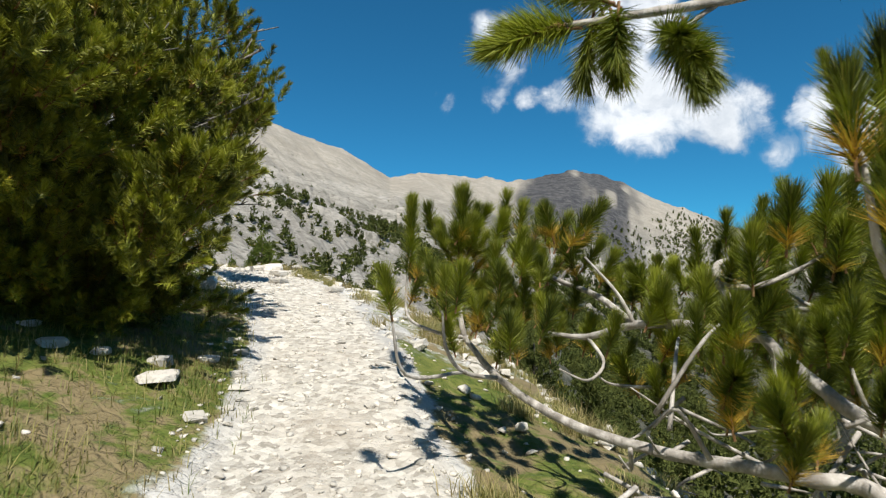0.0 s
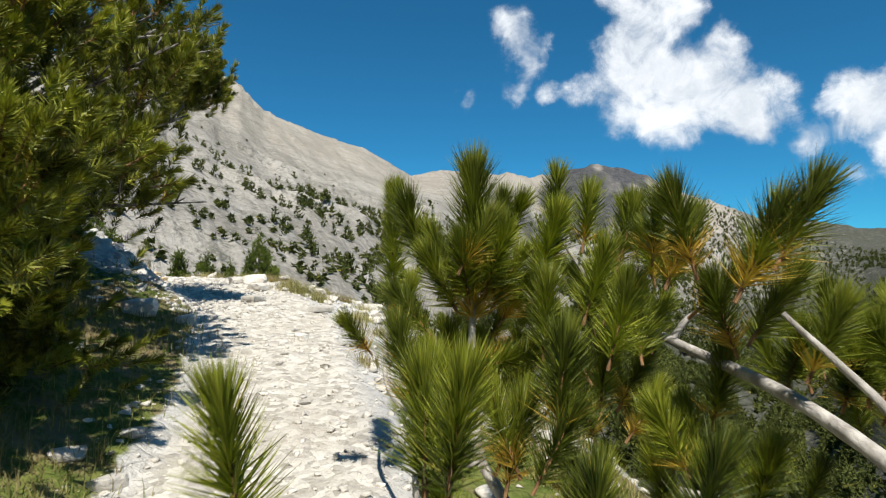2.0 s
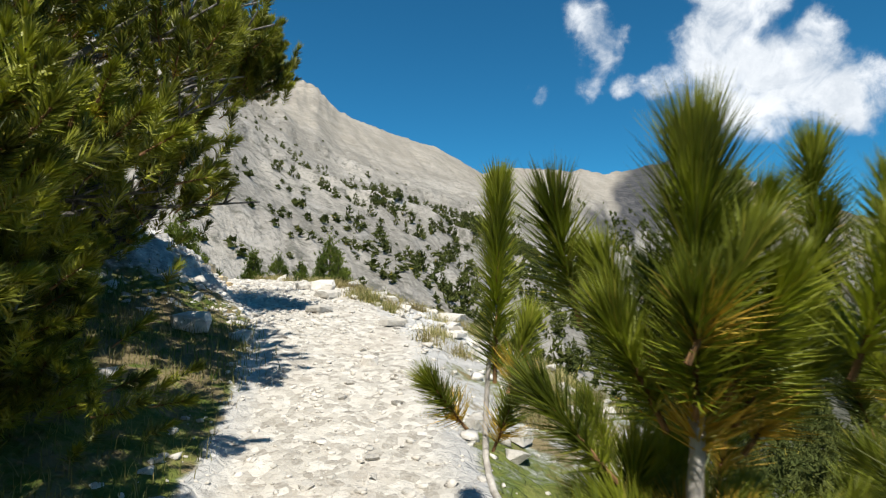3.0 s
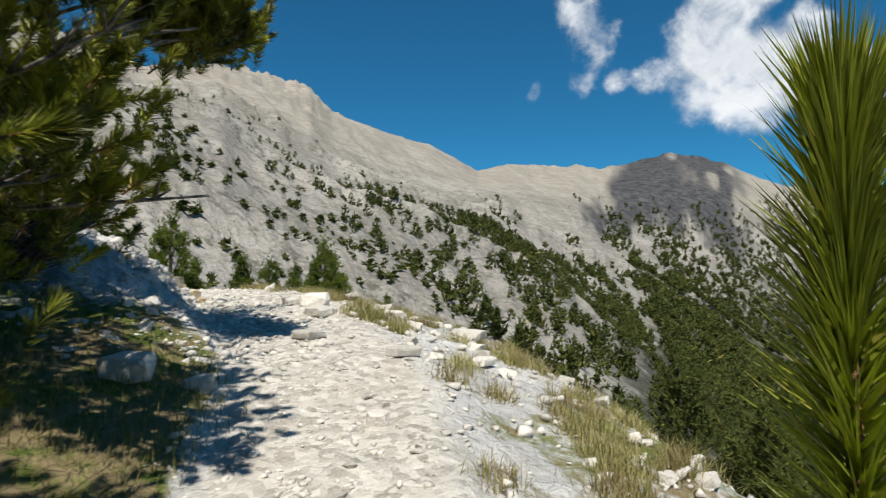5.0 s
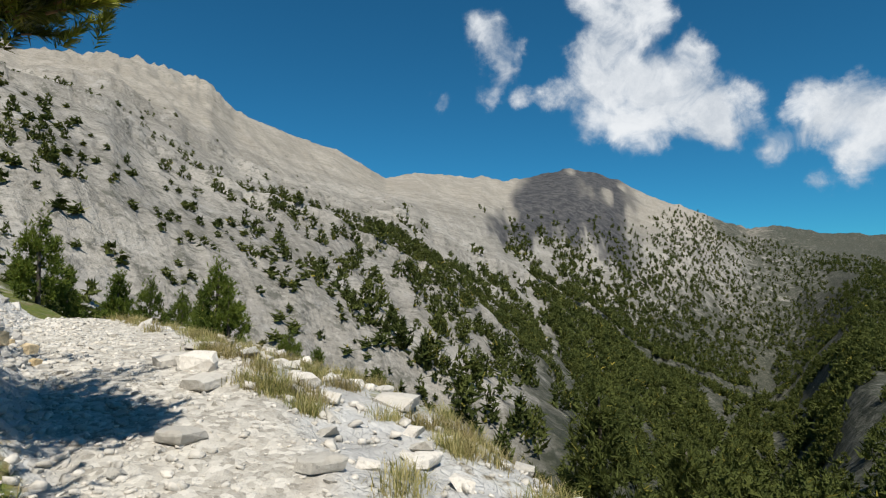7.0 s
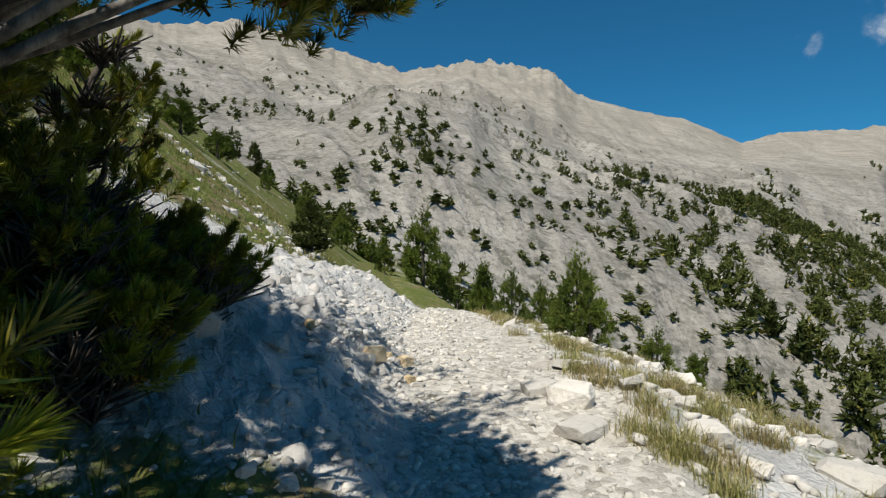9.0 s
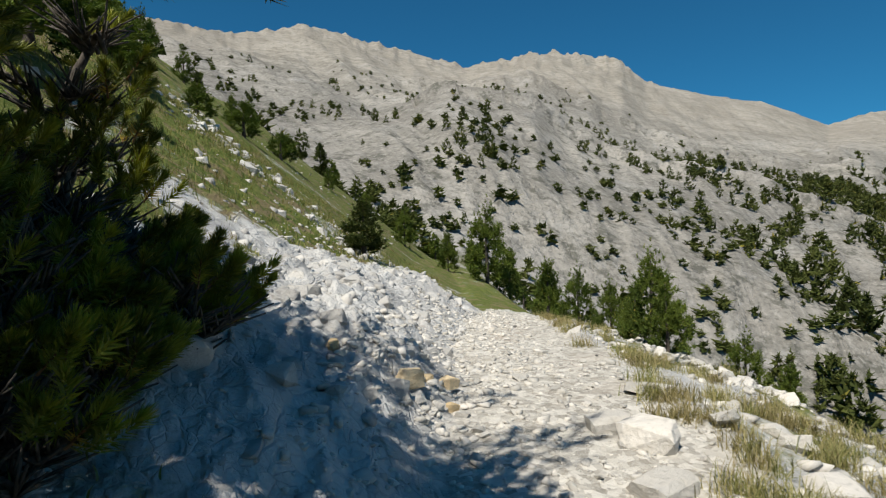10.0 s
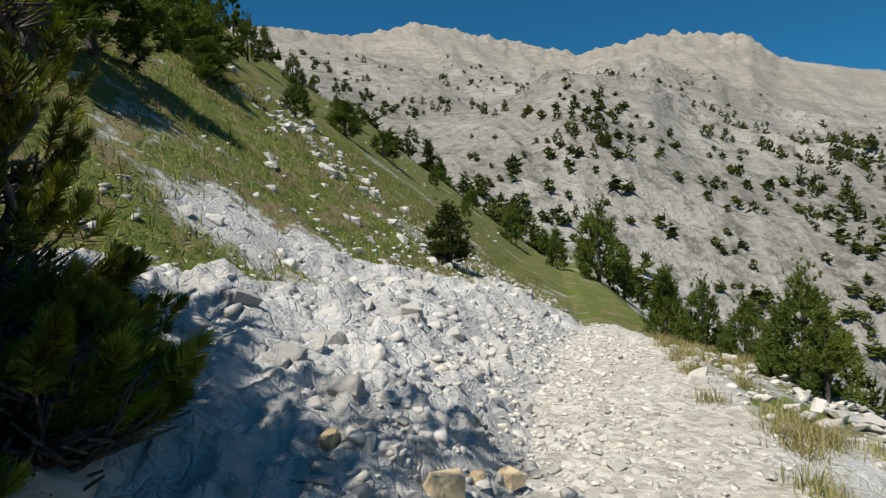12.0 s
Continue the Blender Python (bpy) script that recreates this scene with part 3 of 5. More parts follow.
def tube(points, radii, sides=8, wobble=0.0, rng=None):
    """Vertices and faces of a tapered limb along points."""
    pts = np.asarray(points, float)
    if len(pts) > 2:
        ext = np.concatenate([[2 * pts[0] - pts[1]], pts, [2 * pts[-1] - pts[-2]]])
        fine, rad = [], []
        for i in range(1, len(ext) - 2):
            for u in np.linspace(0, 1, 5, endpoint=False):
                p0, p1, p2, p3 = ext[i - 1:i + 3]
                fine.append(0.5 * (2 * p1 + (p2 - p0) * u + (2 * p0 - 5 * p1 + 4 * p2 - p3) * u ** 2 + (3 * p1 - p0 - 3 * p2 + p3) * u ** 3))
                rad.append(radii[i - 1] * (1 - u) + radii[i] * u)
        fine.append(pts[-1])
        rad.append(radii[-1])
        pts, radii = np.array(fine), np.array(rad)
    if rng is not None and wobble:
        pts = pts + rng.normal(0, wobble, pts.shape)
    verts, faces = [], []
    for i, p in enumerate(pts):
        t = pts[min(i + 1, len(pts) - 1)] - pts[max(i - 1, 0)]
        t = t / (np.linalg.norm(t) + 1e-9)
        a = np.cross(t, (0.31, 0.17, 0.93))
        a /= np.linalg.norm(a) + 1e-9
        b = np.cross(t, a)
        for j in range(sides):
            w = 2 * np.pi * j / sides
            lump = 1 + (0.14 * math.sin(3.1 * i + 2.3 * j) if sides > 5 else 0)
            verts.append(p + radii[i] * lump * (a * math.cos(w) + b * math.sin(w)))
    n = len(pts)
    for i in range(n - 1):
        for j in range(sides):
            q = (i * sides + j, i * sides + (j + 1) % sides, (i + 1) * sides + (j + 1) % sides, (i + 1) * sides + j)
            faces += [(q[0], q[1], q[2]), (q[0], q[2], q[3])]
    for j in range(1, sides - 1):
        faces += [(0, j + 1, j), ((n - 1) * sides, (n - 1) * sides + j, (n - 1) * sides + j + 1)]
    return np.array(verts), np.array(faces)


def joined(pieces):
    verts, faces, k = [], [], 0
    for v, f in pieces:
        verts.append(v)
        faces.append(np.asarray(f) + k)
        k += len(v)
    return np.concatenate(verts), np.concatenate(faces)


def limb(name, parent, mat, points, radii, sides=8, label=""):
    v, f = tube(points, radii, sides)
    me = mesh_from(name, v, f)
    me.polygons.foreach_set("use_smooth", np.ones(len(me.polygons), bool))
    return object_of(name, me, mat, parent, label)


def aim(place, way, roll=0.0, size=1.0):
    q = Vector(way).normalized().to_track_quat("Z", "Y")
    return Matrix.Translation(Vector(place)) @ q.to_matrix().to_4x4() @ Matrix.Rotation(roll, 4, "Z") @ Matrix.Scale(size, 4)


CLOSE_TUFTS = [tuft_mesh("needle_tuft", 20 + i, 560, 0.19, 0.12, 0.0048, old, (NEEDLES, TWIG)) for i, old in enumerate((0.0, 0.0, 0.0, 0.18, 0.30))]
LONG_TUFTS = [tuft_mesh("long_needle_tuft", 30 + i, 1800, 0.46, (0.165, 0.10)[i], 0.0050, old, (NEEDLES, TWIG)) for i, old in enumerate((0.2, 0.0))]
TREE_TUFTS = [tuft_mesh("needle_tuft", 40 + i, 210, 0.17, 0.075, 0.0082, old, (NEEDLES_SHADE, TWIG)) for i, old in enumerate((0.0, 0.0, 0.0, 0.2))]


def put_tuft(parent, place, way, pool, rng, size=1.0):
    me = pool[int(rng.integers(len(pool)))]
    ob = new("needle_tuft", me)
    ob.parent = parent
    ob.matrix_local = aim(place, way, rng.random() * 6.28, size)
    return ob


def needle_mass(name, parent, tufts, rng, count, shoot, length, width, mat, label=""):
    """Many tufts joined into one piece of foliage."""
    out = []
    for place, way, size in tufts:
        tri, _ = needles_array(rng, count, shoot * size, length * size, width, (0.42, 1.0))
        m = np.array(aim((0, 0, 0), way, rng.random() * 6.28).to_3x3())
        out.append(tri.reshape(-1, 3) @ m.T + np.array(place))
    v = np.concatenate(out)
    me = mesh_from(name, v, np.arange(len(v)).reshape(-1, 3))
    ob = object_of(name, me, mat, parent, label)
    return tagged(ob, kind="stuff")


def bough(tree, origin, centre, rng, count=14, size=0.21):
    """A leafy bough: one crooked limb out to a dense cluster of tufts."""
    a, b = np.array(origin, float), np.array(centre, float)
    m1 = a + (b - a) * 0.4 + rng.normal(0, 0.08, 3) + np.array((0, 0, -0.08))
    m2 = a + (b - a) * 0.75 + rng.normal(0, 0.06, 3)
    limb("limb", tree, BARK_GREY, [a, m1, m2, b], [0.035, 0.026, 0.016, 0.007], 6)
    out = (b - a) / (np.linalg.norm(b - a) + 1e-6)
    extra = []
    for i in range(count):
        p = b + rng.normal(0, size * 0.62, 3) * np.array((1, 1, 0.7))
        d = (p - b) / size * 0.7 + out * 0.5 + np.array((0, 0, 0.8))
        put_tuft(tree, p, d, TREE_TUFTS, rng, rng.uniform(0.95, 1.25))
        for k in range(2 if size > 0.15 else 1):
            q = p + rng.normal(0, 0.10, 3)
            extra.append((q, d * 0.6 + rng.normal(0, 0.3, 3) + np.array((0, 0, 0.5)), rng.uniform(0.9, 1.2)))
    return extra


def big_pine(base, height, radius, lean, seed, label, whorls, low=0.12, n_tufts=260, keep=lambda p: True, trunk_r=0.11, mass=3.0, spread=6, taper=0.4, boughs=(), clumps=0, tufts=14, grain=0.21):
    """A bushy mountain pine with a leaning trunk, whorled limbs, twigs and needle tufts."""
    rng = np.random.default_rng(seed)
    z0 = ground_at(*base)
    tree = new("pine_tree")
    tree.location = (base[0], base[1], z0 - 0.05)
    tagged(tree, label, "pine tree")
    spine = [np.array((lean[0] * u ** 1.3 + 0.06 * math.sin(5 * u + seed), lean[1] * u ** 1.3 + 0.06 * math.cos(4 * u), height * u)) for u in np.linspace(0, 1, 7)]
    limb("trunk", tree, BARK_DARK, spine, [trunk_r * (1 - 0.85 * u) + 0.01 for u in np.linspace(0, 1, 7)], 10)
    bark = BARK_GREY if radius > 1 else BARK_DARK
    spots = []
    for w in range(whorls):
        u = low + (0.98 - low) * w / (whorls - 1)
        k = int(u * 6)
        at = spine[min(k, 5)] + (spine[min(k, 5) + 1] - spine[min(k, 5)]) * (u * 6 - min(k, 5))
        reach = radius * (1 - 0.72 * max(0.0, u - taper) / (1 - taper)) * (0.75 + 0.25 * min(1, u / 0.2))
        for j in range(spread):
            a = 2 * math.pi * (j + 0.5 * (w % 2)) / spread + rng.normal(0, 0.25)
            r = reach * rng.uniform(0.7, 1.12)
            up = 0.10 + 0.55 * u
            p = [at + np.array((math.cos(a), math.sin(a), 0)) * r * s + np.array((0, 0, r * (up * s ** 1.6 - 0.12 * s))) for s in (0, 0.35, 0.7, 1.0)]
            p = [p[0]] + [q + rng.normal(0, 0.04, 3) for q in p[1:]]
            if not keep(p[3] + np.array(tree.location)):
                p = [at, at * 0.6 + p[1] * 0.4, at * 0.3 + p[1] * 0.7, p[1]]
            branch = limb("limb", tree, bark, p, [0.032 * (1 - 0.5 * u), 0.022, 0.014, 0.006], 6)
            out = np.array((math.cos(a), math.sin(a), 0))
            twigs = []
            for s in np.linspace(0.25, 1.0, max(3, int(8 * r / radius) + 2)):
                i = min(int(s * 3), 2)
                q = p[i] + (p[i + 1] - p[i]) * (s * 3 - i)
                for side in (-1, 0, 1):
                    d = out * 0.55 + side * np.array((-out[1], out[0], 0)) * 0.75 + np.array((0, 0, rng.uniform(0.25, 0.9)))
                    d /= np.linalg.norm(d)
                    reach2 = rng.uniform(0.10, 0.34) * (1.2 - 0.4 * s)
                    tip = q + d * reach2
                    if keep(tip + d * 0.2 + np.array(tree.location)):
                        twigs.append((q, tip))
                        spots.append((tip, d + np.array((0, 0, 0.35)), rng.uniform(0.8, 1.15)))
            if twigs:
                v, f = joined([tube([q, t], [0.009, 0.005], 4) for q, t in twigs])
                tagged(object_of("twig_spray", mesh_from("twig_spray", v, f), bark, branch), kind="stuff")
    if clumps:
        cores = np.array([spots[i][0] for i in rng.permutation(len(spots))[:clumps]])
        spots = [q for q in spots if np.min(np.linalg.norm((cores - q[0]) / (1, 1, 0.7), axis=1)) < 0.09 + 0.055 * radius]
    order = rng.permutation(len(spots))
    for i in order[:n_tufts]:
        put_tuft(tree, spots[i][0], spots[i][1], TREE_TUFTS, rng, spots[i][2])
    extra = [spots[i] for i in order[n_tufts:]]
    for i in order[: int(len(spots) * max(0.0, mass - 1))]:
        p, d, s = spots[i]
        extra.append((p + rng.normal(0, 0.10, 3), d + rng.normal(0, 0.4, 3), s))
    extra = [e for e in extra if keep(np.array(e[0]) + np.array(tree.location))]
    for c in boughs:
        c = np.array(c) - np.array((*tree.location, 0.0)[:len(c)])
        k = min(6, max(1, int(6 * (c[2] - 0.5) / height)))
        wide = c[3] if len(c) > 3 else grain
        extra += bough(tree, spine[k], c[:3], rng, int(tufts * (1.7 if len(c) > 3 else 1.0) * max(1.0, wide / grain) ** 1.6), wide)
    if extra:
        needle_mass("foliage", tree, extra, rng, 105, 0.17, 0.080, 0.0095, NEEDLES_SHADE)
    return tree


def clear_of_trail(p):
    """Tufts keep out of the way of walkers."""
    zt, across, _ = beside_trail(np.array([p[0]]), np.array([p[1]]))
    if p[1] > 7.3 and p[2] < 1.55 + 0.5 * math.hypot(p[0] + 1.8, p[1] - 7.3):
        return False
    return not (across[0] > -0.5 or (across[0] > -1.5 and p[2] < zt[0] + 1.25))


def low_right_edge(p):
    zt, across, _ = beside_trail(np.array([p[0]]), np.array([p[1]]))
    return across[0] < -2.45 or p[2] > zt[0] + 2.6 and across[0] < -2.2


big_pine((-4.6, 6.5), 6.1, 2.95, (0.3, 0.1), 5, "bushy dark-green mountain pine overhanging the rubble trail", 19, 0.07, 300, clear_of_trail, 0.15, 1.5, 8, 0.5,
         ((-2.75, 3.5, 1.3, 0.34), (-2.95, 3.9, 1.0, 0.36), (-2.6, 4.1, 1.6, 0.34), (-3.1, 3.6, 1.8, 0.36), (-3.0, 5.1, -0.05, 0.34), (-3.5, 5.2, -0.1, 0.36), (-2.7, 5.6, -0.1, 0.32), (-3.3, 5.8, 0.1, 0.36),
          (-4.7, 7.7, 3.4, 0.5), (-5.2, 7.8, 3.2, 0.5), (-4.3, 7.6, 3.6, 0.5), (-5.6, 7.9, 3.0, 0.5), (-4.9, 7.3, 4.2, 0.5), (-4.1, 7.3, 4.0, 0.45),
          (-2.0, 4.5, 0.75, 0.3), (-2.25, 4.45, 0.4, 0.28), (-2.2, 5.3, 1.05, 0.26), (-2.6, 4.6, 1.35, 0.32), (-2.9, 4.4, 0.85, 0.34), (-3.2, 4.2, 1.6, 0.34), (-2.9, 4.8, 2.2, 0.32), (-2.3, 5.0, 1.75, 0.3), (-2.75, 5.3, 0.3, 0.32), (-3.3, 4.6, 0.3, 0.34),
          (-3.7, 3.3, 1.6, 0.36), (-4.2, 3.6, 1.3, 0.36), (-3.5, 4.2, 2.7, 0.34), (-4.0, 2.9, 1.4, 0.36), (-2.15, 6.1, 1.75), (-2.25, 6.3, 2.35), (-2.6, 6.5, 1.25), (-2.8, 6.95, 1.0), (-2.85, 7.0, 1.5), (-3.05, 6.8, 2.05), (-2.85, 8.4, 2.5, 0.15), (-3.0, 8.4, 2.44, 0.16), (-3.15, 8.4, 2.46, 0.17), (-3.27, 8.36, 2.42, 0.18), (-2.95, 8.35, 2.62, 0.22), (-3.1, 8.2, 2.68, 0.24), (-3.2, 8.45, 2.78, 0.24), (-3.35, 8.2, 2.72, 0.26), (-3.5, 8.5, 2.85, 0.28), (-3.6, 8.1, 2.75, 0.28), (-5.6, 7.6, 2.2, 0.42), (-6.0, 8.0, 1.7, 0.42), (-5.2, 7.9, 2.5, 0.42), (-6.3, 7.4, 2.1, 0.42), (-5.9, 7.4, 2.9, 0.42), (-2.5, 6.4, 2.9),
          (-2.9, 5.9, 1.9), (-3.2, 6.1, 1.35), (-3.1, 5.9, 2.5), (-3.9, 5.0, 2.6), (-3.5, 5.15, 2.95), (-4.0, 4.7, 3.2)), 165)
big_pine((-6.25, 9.0), 1.35, 0.42, (0.25, 0.3), 9, "shaded dwarf mountain pine with dark tufts above limestone rubble", 4, 0.1, 60, low_right_edge, 0.07, 1.0, 5, 0.4,
         ((-5.9, 9.4, 2.62), (-5.86, 9.42, 2.3), (-6.02, 9.22, 2.4), (-5.98, 9.05, 2.15), (-5.9, 9.36, 1.98), (-6.0, 9.1, 1.85), (-5.9, 9.2, 1.6), (-5.8, 9.0, 1.45), (-6.2, 8.9, 2.2)), 7, 4, 0.12)
for x, y, h, r, k in ((-5.0, 8.72, 0.34, 0.34, 32), (-5.3, 8.82, 0.45, 0.4, 33), (-5.05, 8.5, 0.62, 0.42, 28), (-4.7, 8.42, 0.34, 0.32, 29), (-5.6, 8.6, 0.7, 0.42, 30), (-5.85, 9.05, 0.5, 0.42, 24), (-5.4, 9.05, 0.36, 0.4, 25), (-5.15, 9.0, 0.26, 0.3, 26), (-5.75, 9.4, 0.32, 0.3, 27), (-5.15, 9.34, 0.34, 0.32, 35), (-5.45, 9.25, 0.25, 0.28, 31)):
    big_pine((x, y), h, r, (0.02, 0.02), k, "low dark pine shrub among shaded limestone rubble", 4, 0.1, 40, lambda p: True, 0.03, 1.0, 6, 0.4, (), 18)
big_pine((-5.55, 7.75), 1.25, 0.95, (0.05, 0.1), 12, "low dark pine shrub in the shade beside the trail", 6, 0.05, 160, low_right_edge, 0.05, 2.4)


def off_trail(p):
    _, across, _ = beside_trail(np.array([p[0]]), np.array([p[1]]))
    return across[0] < -0.72


for x, y, h, r, k in ((-3.95, 5.9, 0.6, 0.7, 15), (-4.3, 6.9, 0.8, 0.8, 16)):
    big_pine((x, y), h, r, (0.02, 0.02), k, "low dark-green pine shrub in the shade under the tree", 4, 0.08, 70, off_trail, 0.03, 2.6)


def trailside_pine():
    """The pale-limbed pine that leans over the trail's outer edge."""
    rng = np.random.default_rng(21)
    gx, gy = 2.35, 2.1
    tree = new("pine_tree")
    tree.location = (gx, gy, ground_at(gx, gy) - 0.05)
    tagged(tree, "sprawling mountain pine with bleached grey limbs and long needle tufts", "pine tree")
    o = np.array(tree.location)

    def run(points, radii, sides=9):
        limb("limb", tree, BARK_PALE, [np.array(p) - o for p in points], radii, sides)

    low = ground_at(gx, gy)
    run([(gx, gy, low - 0.1), (2.35, 1.95, -0.6), (2.3, 1.8, 0.2), (2.1, 1.75, 1.0)], [0.11, 0.09, 0.075, 0.05])
    # long low limb to the upright leader by the trail
    run([(gx, gy, low + 0.05), (1.75, 2.3, -0.86), (1.4, 2.45, -0.73), (1.0, 2.75, -0.72), (0.62, 3.1, -0.66), (0.32, 3.65, -0.52), (0.12, 4.0, -0.3)], [0.042, 0.036, 0.031, 0.027, 0.024, 0.021, 0.017])
    run([(0.12, 4.0, -0.3), (0.09, 4.05, -0.1), (0.1, 4.05, 0.2), (0.1, 4.07, 0.5)], [0.02, 0.015, 0.012, 0.006])
    run([(0.12, 4.0, -0.3), (-0.06, 4.4, -0.3), (-0.3, 4.9, -0.22), (-0.34, 5.08, 0.0), (-0.31, 5.1, 0.35)], [0.016, 0.013, 0.012, 0.01, 0.006])
    run([(0.12, 4.0, -0.3), (0.02, 3.9, -0.28), (-0.0, 3.72, -0.2), (-0.06, 3.6, -0.05)], [0.012, 0.011, 0.009, 0.006])
    run([(0.32, 3.65, -0.52), (0.1, 3.4, -0.45), (0.0, 3.25, -0.3), (-0.02, 3.2, -0.1)], [0.014, 0.012, 0.010, 0.006])
    run([(0.1, 3.4, -0.45), (-0.2, 3.05, -0.42), (-0.27, 2.97, -0.12)], [0.011, 0.010, 0.006])
    # second limb, crooked and bare
    run([(2.35, 1.98, -0.7), (1.75, 2.35, -0.55), (1.48, 2.6, -0.3), (1.36, 2.8, -0.08), (1.3, 2.9, 0.06)], [0.036, 0.032, 0.028, 0.024, 0.017])
    run([(1.3, 2.9, 0.06), (1.33, 2.95, 0.14), (1.42, 2.95, 0.17)], [0.02, 0.016, 0.009])
    run([(1.3, 2.9, 0.04), (1.45, 2.85, 0.03), (1.62, 2.8, 0.1), (1.75, 2.72, 0.2)], [0.018, 0.014, 0.011, 0.006])
    run([(1.42, 2.72, -0.2), (1.22, 2.95, -0.16), (1.0, 3.2, -0.17), (0.8, 3.42, -0.25), (0.6, 3.55, -0.24)], [0.028, 0.026, 0.022, 0.018, 0.010])
    run([(1.0, 3.2, -0.17), (0.9, 3.6, -0.02), (0.77, 4.1, 0.08), (0.6, 4.25, 0.2), (0.45, 4.38, 0.45)], [0.02, 0.018, 0.016, 0.012, 0.006])
    run([(0.77, 4.1, 0.08), (0.84, 4.1, 0.16), (0.93, 4.05, 0.19)], [0.012, 0.010, 0.006])
    run([(0.8, 3.42, -0.25), (0.86, 3.3, -0.38), (0.76, 3.25, -0.47), (0.62, 3.32, -0.42)], [0.012, 0.010, 0.008, 0.004], 6)
    run([(1.0, 3.2, -0.17), (0.92, 3.25, 0.0), (0.78, 3.38, 0.2)], [0.012, 0.010, 0.006])
    for i in range(44):     # dead, bleached twigs under the crown
        p = np.array((rng.uniform(0.7, 2.2), rng.uniform(2.1, 3.4), rng.uniform(-0.95, -0.45)))
        q = p + rng.normal(0, 0.18, 3)
        e = q + rng.normal(0, 0.15, 3) + np.array((0, 0, 0.06))
        v, f = tube([p, q, e], [0.012, 0.008, 0.003], 5)
        object_of("dead_twig", mesh_from("dead_twig", v - o, f), BARK_PALE, tree, "bleached bare twig" if i == 0 else "")
    # overhanging branch
    run([(2.1, 1.75, 1.0), (1.2, 1.4, 0.85), (0.62, 1.16, 0.60), (0.36, 1.1, 0.525), (0.2, 1.1, 0.50)], [0.04, 0.022, 0.011, 0.008, 0.004])
    run([(0.55, 1.14, 0.58), (0.47, 1.12, 0.52), (0.42, 1.1, 0.47)], [0.006, 0.005, 0.004], 6)
    over = [((0.42, 1.1, 0.47), (0.05, -0.7, -0.45)), ((0.43, 1.12, 0.49), (0.25, -0.2, -0.8)), ((0.28, 1.12, 0.53), (-0.12, 0.1, -0.9)), ((0.31, 1.1, 0.52), (0.05, -0.15, -0.9)), ((0.24, 1.1, 0.51), (-1.0, 0.05, -0.12)),
            ((0.19, 1.08, 0.49), (-0.8, -0.1, -0.35)), ((0.3, 1.1, 0.55), (-0.7, 0.1, 0.25)), ((0.85, 1.3, 0.72), (0.3, -0.5, -0.3))]
    for p, d in over:
        put_tuft(tree, np.array(p) - o, d, CLOSE_TUFTS[:3], rng, 0.6)
        put_tuft(tree, np.array(p) - o + rng.normal(0, 0.012, 3), np.array(d) + rng.normal(0, 0.18, 3), CLOSE_TUFTS[:3], rng, 0.55)
    # tall leaders
    for p, d, k in (((0.1, 4.05, 0.14), (0.02, 0.02, 1), 0), ((-0.31, 5.1, 0.12), (0.02, 0.03, 1), 1)):
        ob = new("needle_tuft", LONG_TUFTS[k])
        ob.parent = tree
        ob.matrix_local = aim(np.array(p) - o, d, 0.7, 1.05 if k == 0 else 1.38)
    # single shoots: place and lean
    shoots = [(0.43, 4.4, 0.52, 0.1), (0.43, 4.42, 0.36, 0.0), (0.7, 3.4, 0.25, 0.55), (0.78, 3.38, 0.32, 0.6), (0.52, 4.3, 0.42, 0.2), (0.6, 4.1, 0.34, 0.35), (0.72, 3.95, 0.28, 0.45), (0.44, 3.55, 0.08, 0.3),
              (0.3, 3.77, 0.08, 0.1), (0.3, 3.5, -0.08, 0.1), (-0.06, 3.6, -0.04, -0.2), (-0.27, 2.97, -0.12, -0.2), (0.05, 3.02, -0.08, 0.15), (0.0, 3.2, -0.12, 0.0), (-0.25, 4.95, 0.1, 0.3), (-0.30, 5.0, -0.1, 0.4), (-0.08, 4.2, 0.36, -0.25), (0.32, 4.0, 0.3, 0.3), (0.42, 3.75, 0.18, 0.35), (0.2, 4.25, 0.4, 0.1)]
    for x, y, z, lean in shoots:
        put_tuft(tree, np.array((x, y, z)) - o, (lean, rng.normal(0, 0.15), 1), CLOSE_TUFTS, rng, rng.uniform(0.92, 1.08))
    more = [(0.05, 3.95, -0.05, -0.6), (0.16, 4.0, -0.1, 0.7), (0.2, 4.1, 0.15, 0.6), (-0.05, 4.0, 0.12, -0.7), (0.18, 3.6, -0.25, 0.2), (0.5, 3.2, -0.25, 0.3), (0.35, 3.3, -0.35, 0.0), (0.62, 3.55, -0.2, -0.3),
            (0.05, 3.45, -0.35, -0.2), (0.6, 3.85, 0.05, 0.1), (0.3, 4.3, 0.2, 0.3), (0.16, 4.3, 0.3, 0.1), (-0.42, 5.05, -0.05, -0.5), (0.8, 3.0, -0.3, 0.2), (0.9, 3.5, 0.05, 0.4)]
    for x, y, z, lean in more:
        put_tuft(tree, np.array((x, y, z)) - o, (lean, rng.normal(0, 0.3), 0.8), CLOSE_TUFTS, rng, rng.uniform(0.8, 1.05))
    for i in range(52):
        u = rng.random()
        x, y, z = rng.uniform(-0.02, 0.85), rng.uniform(3.45, 4.7), 0
        z = rng.uniform(-0.45, 0.24 + 0.24 * u)
        if x < 0.25 and y < 3.8:
            z = min(z, -0.2)
        put_tuft(tree, np.array((x, y, z)) - o, (rng.normal(0.05, 0.35), rng.normal(0, 0.3), 0.9), CLOSE_TUFTS, rng, rng.uniform(0.8, 1.05))
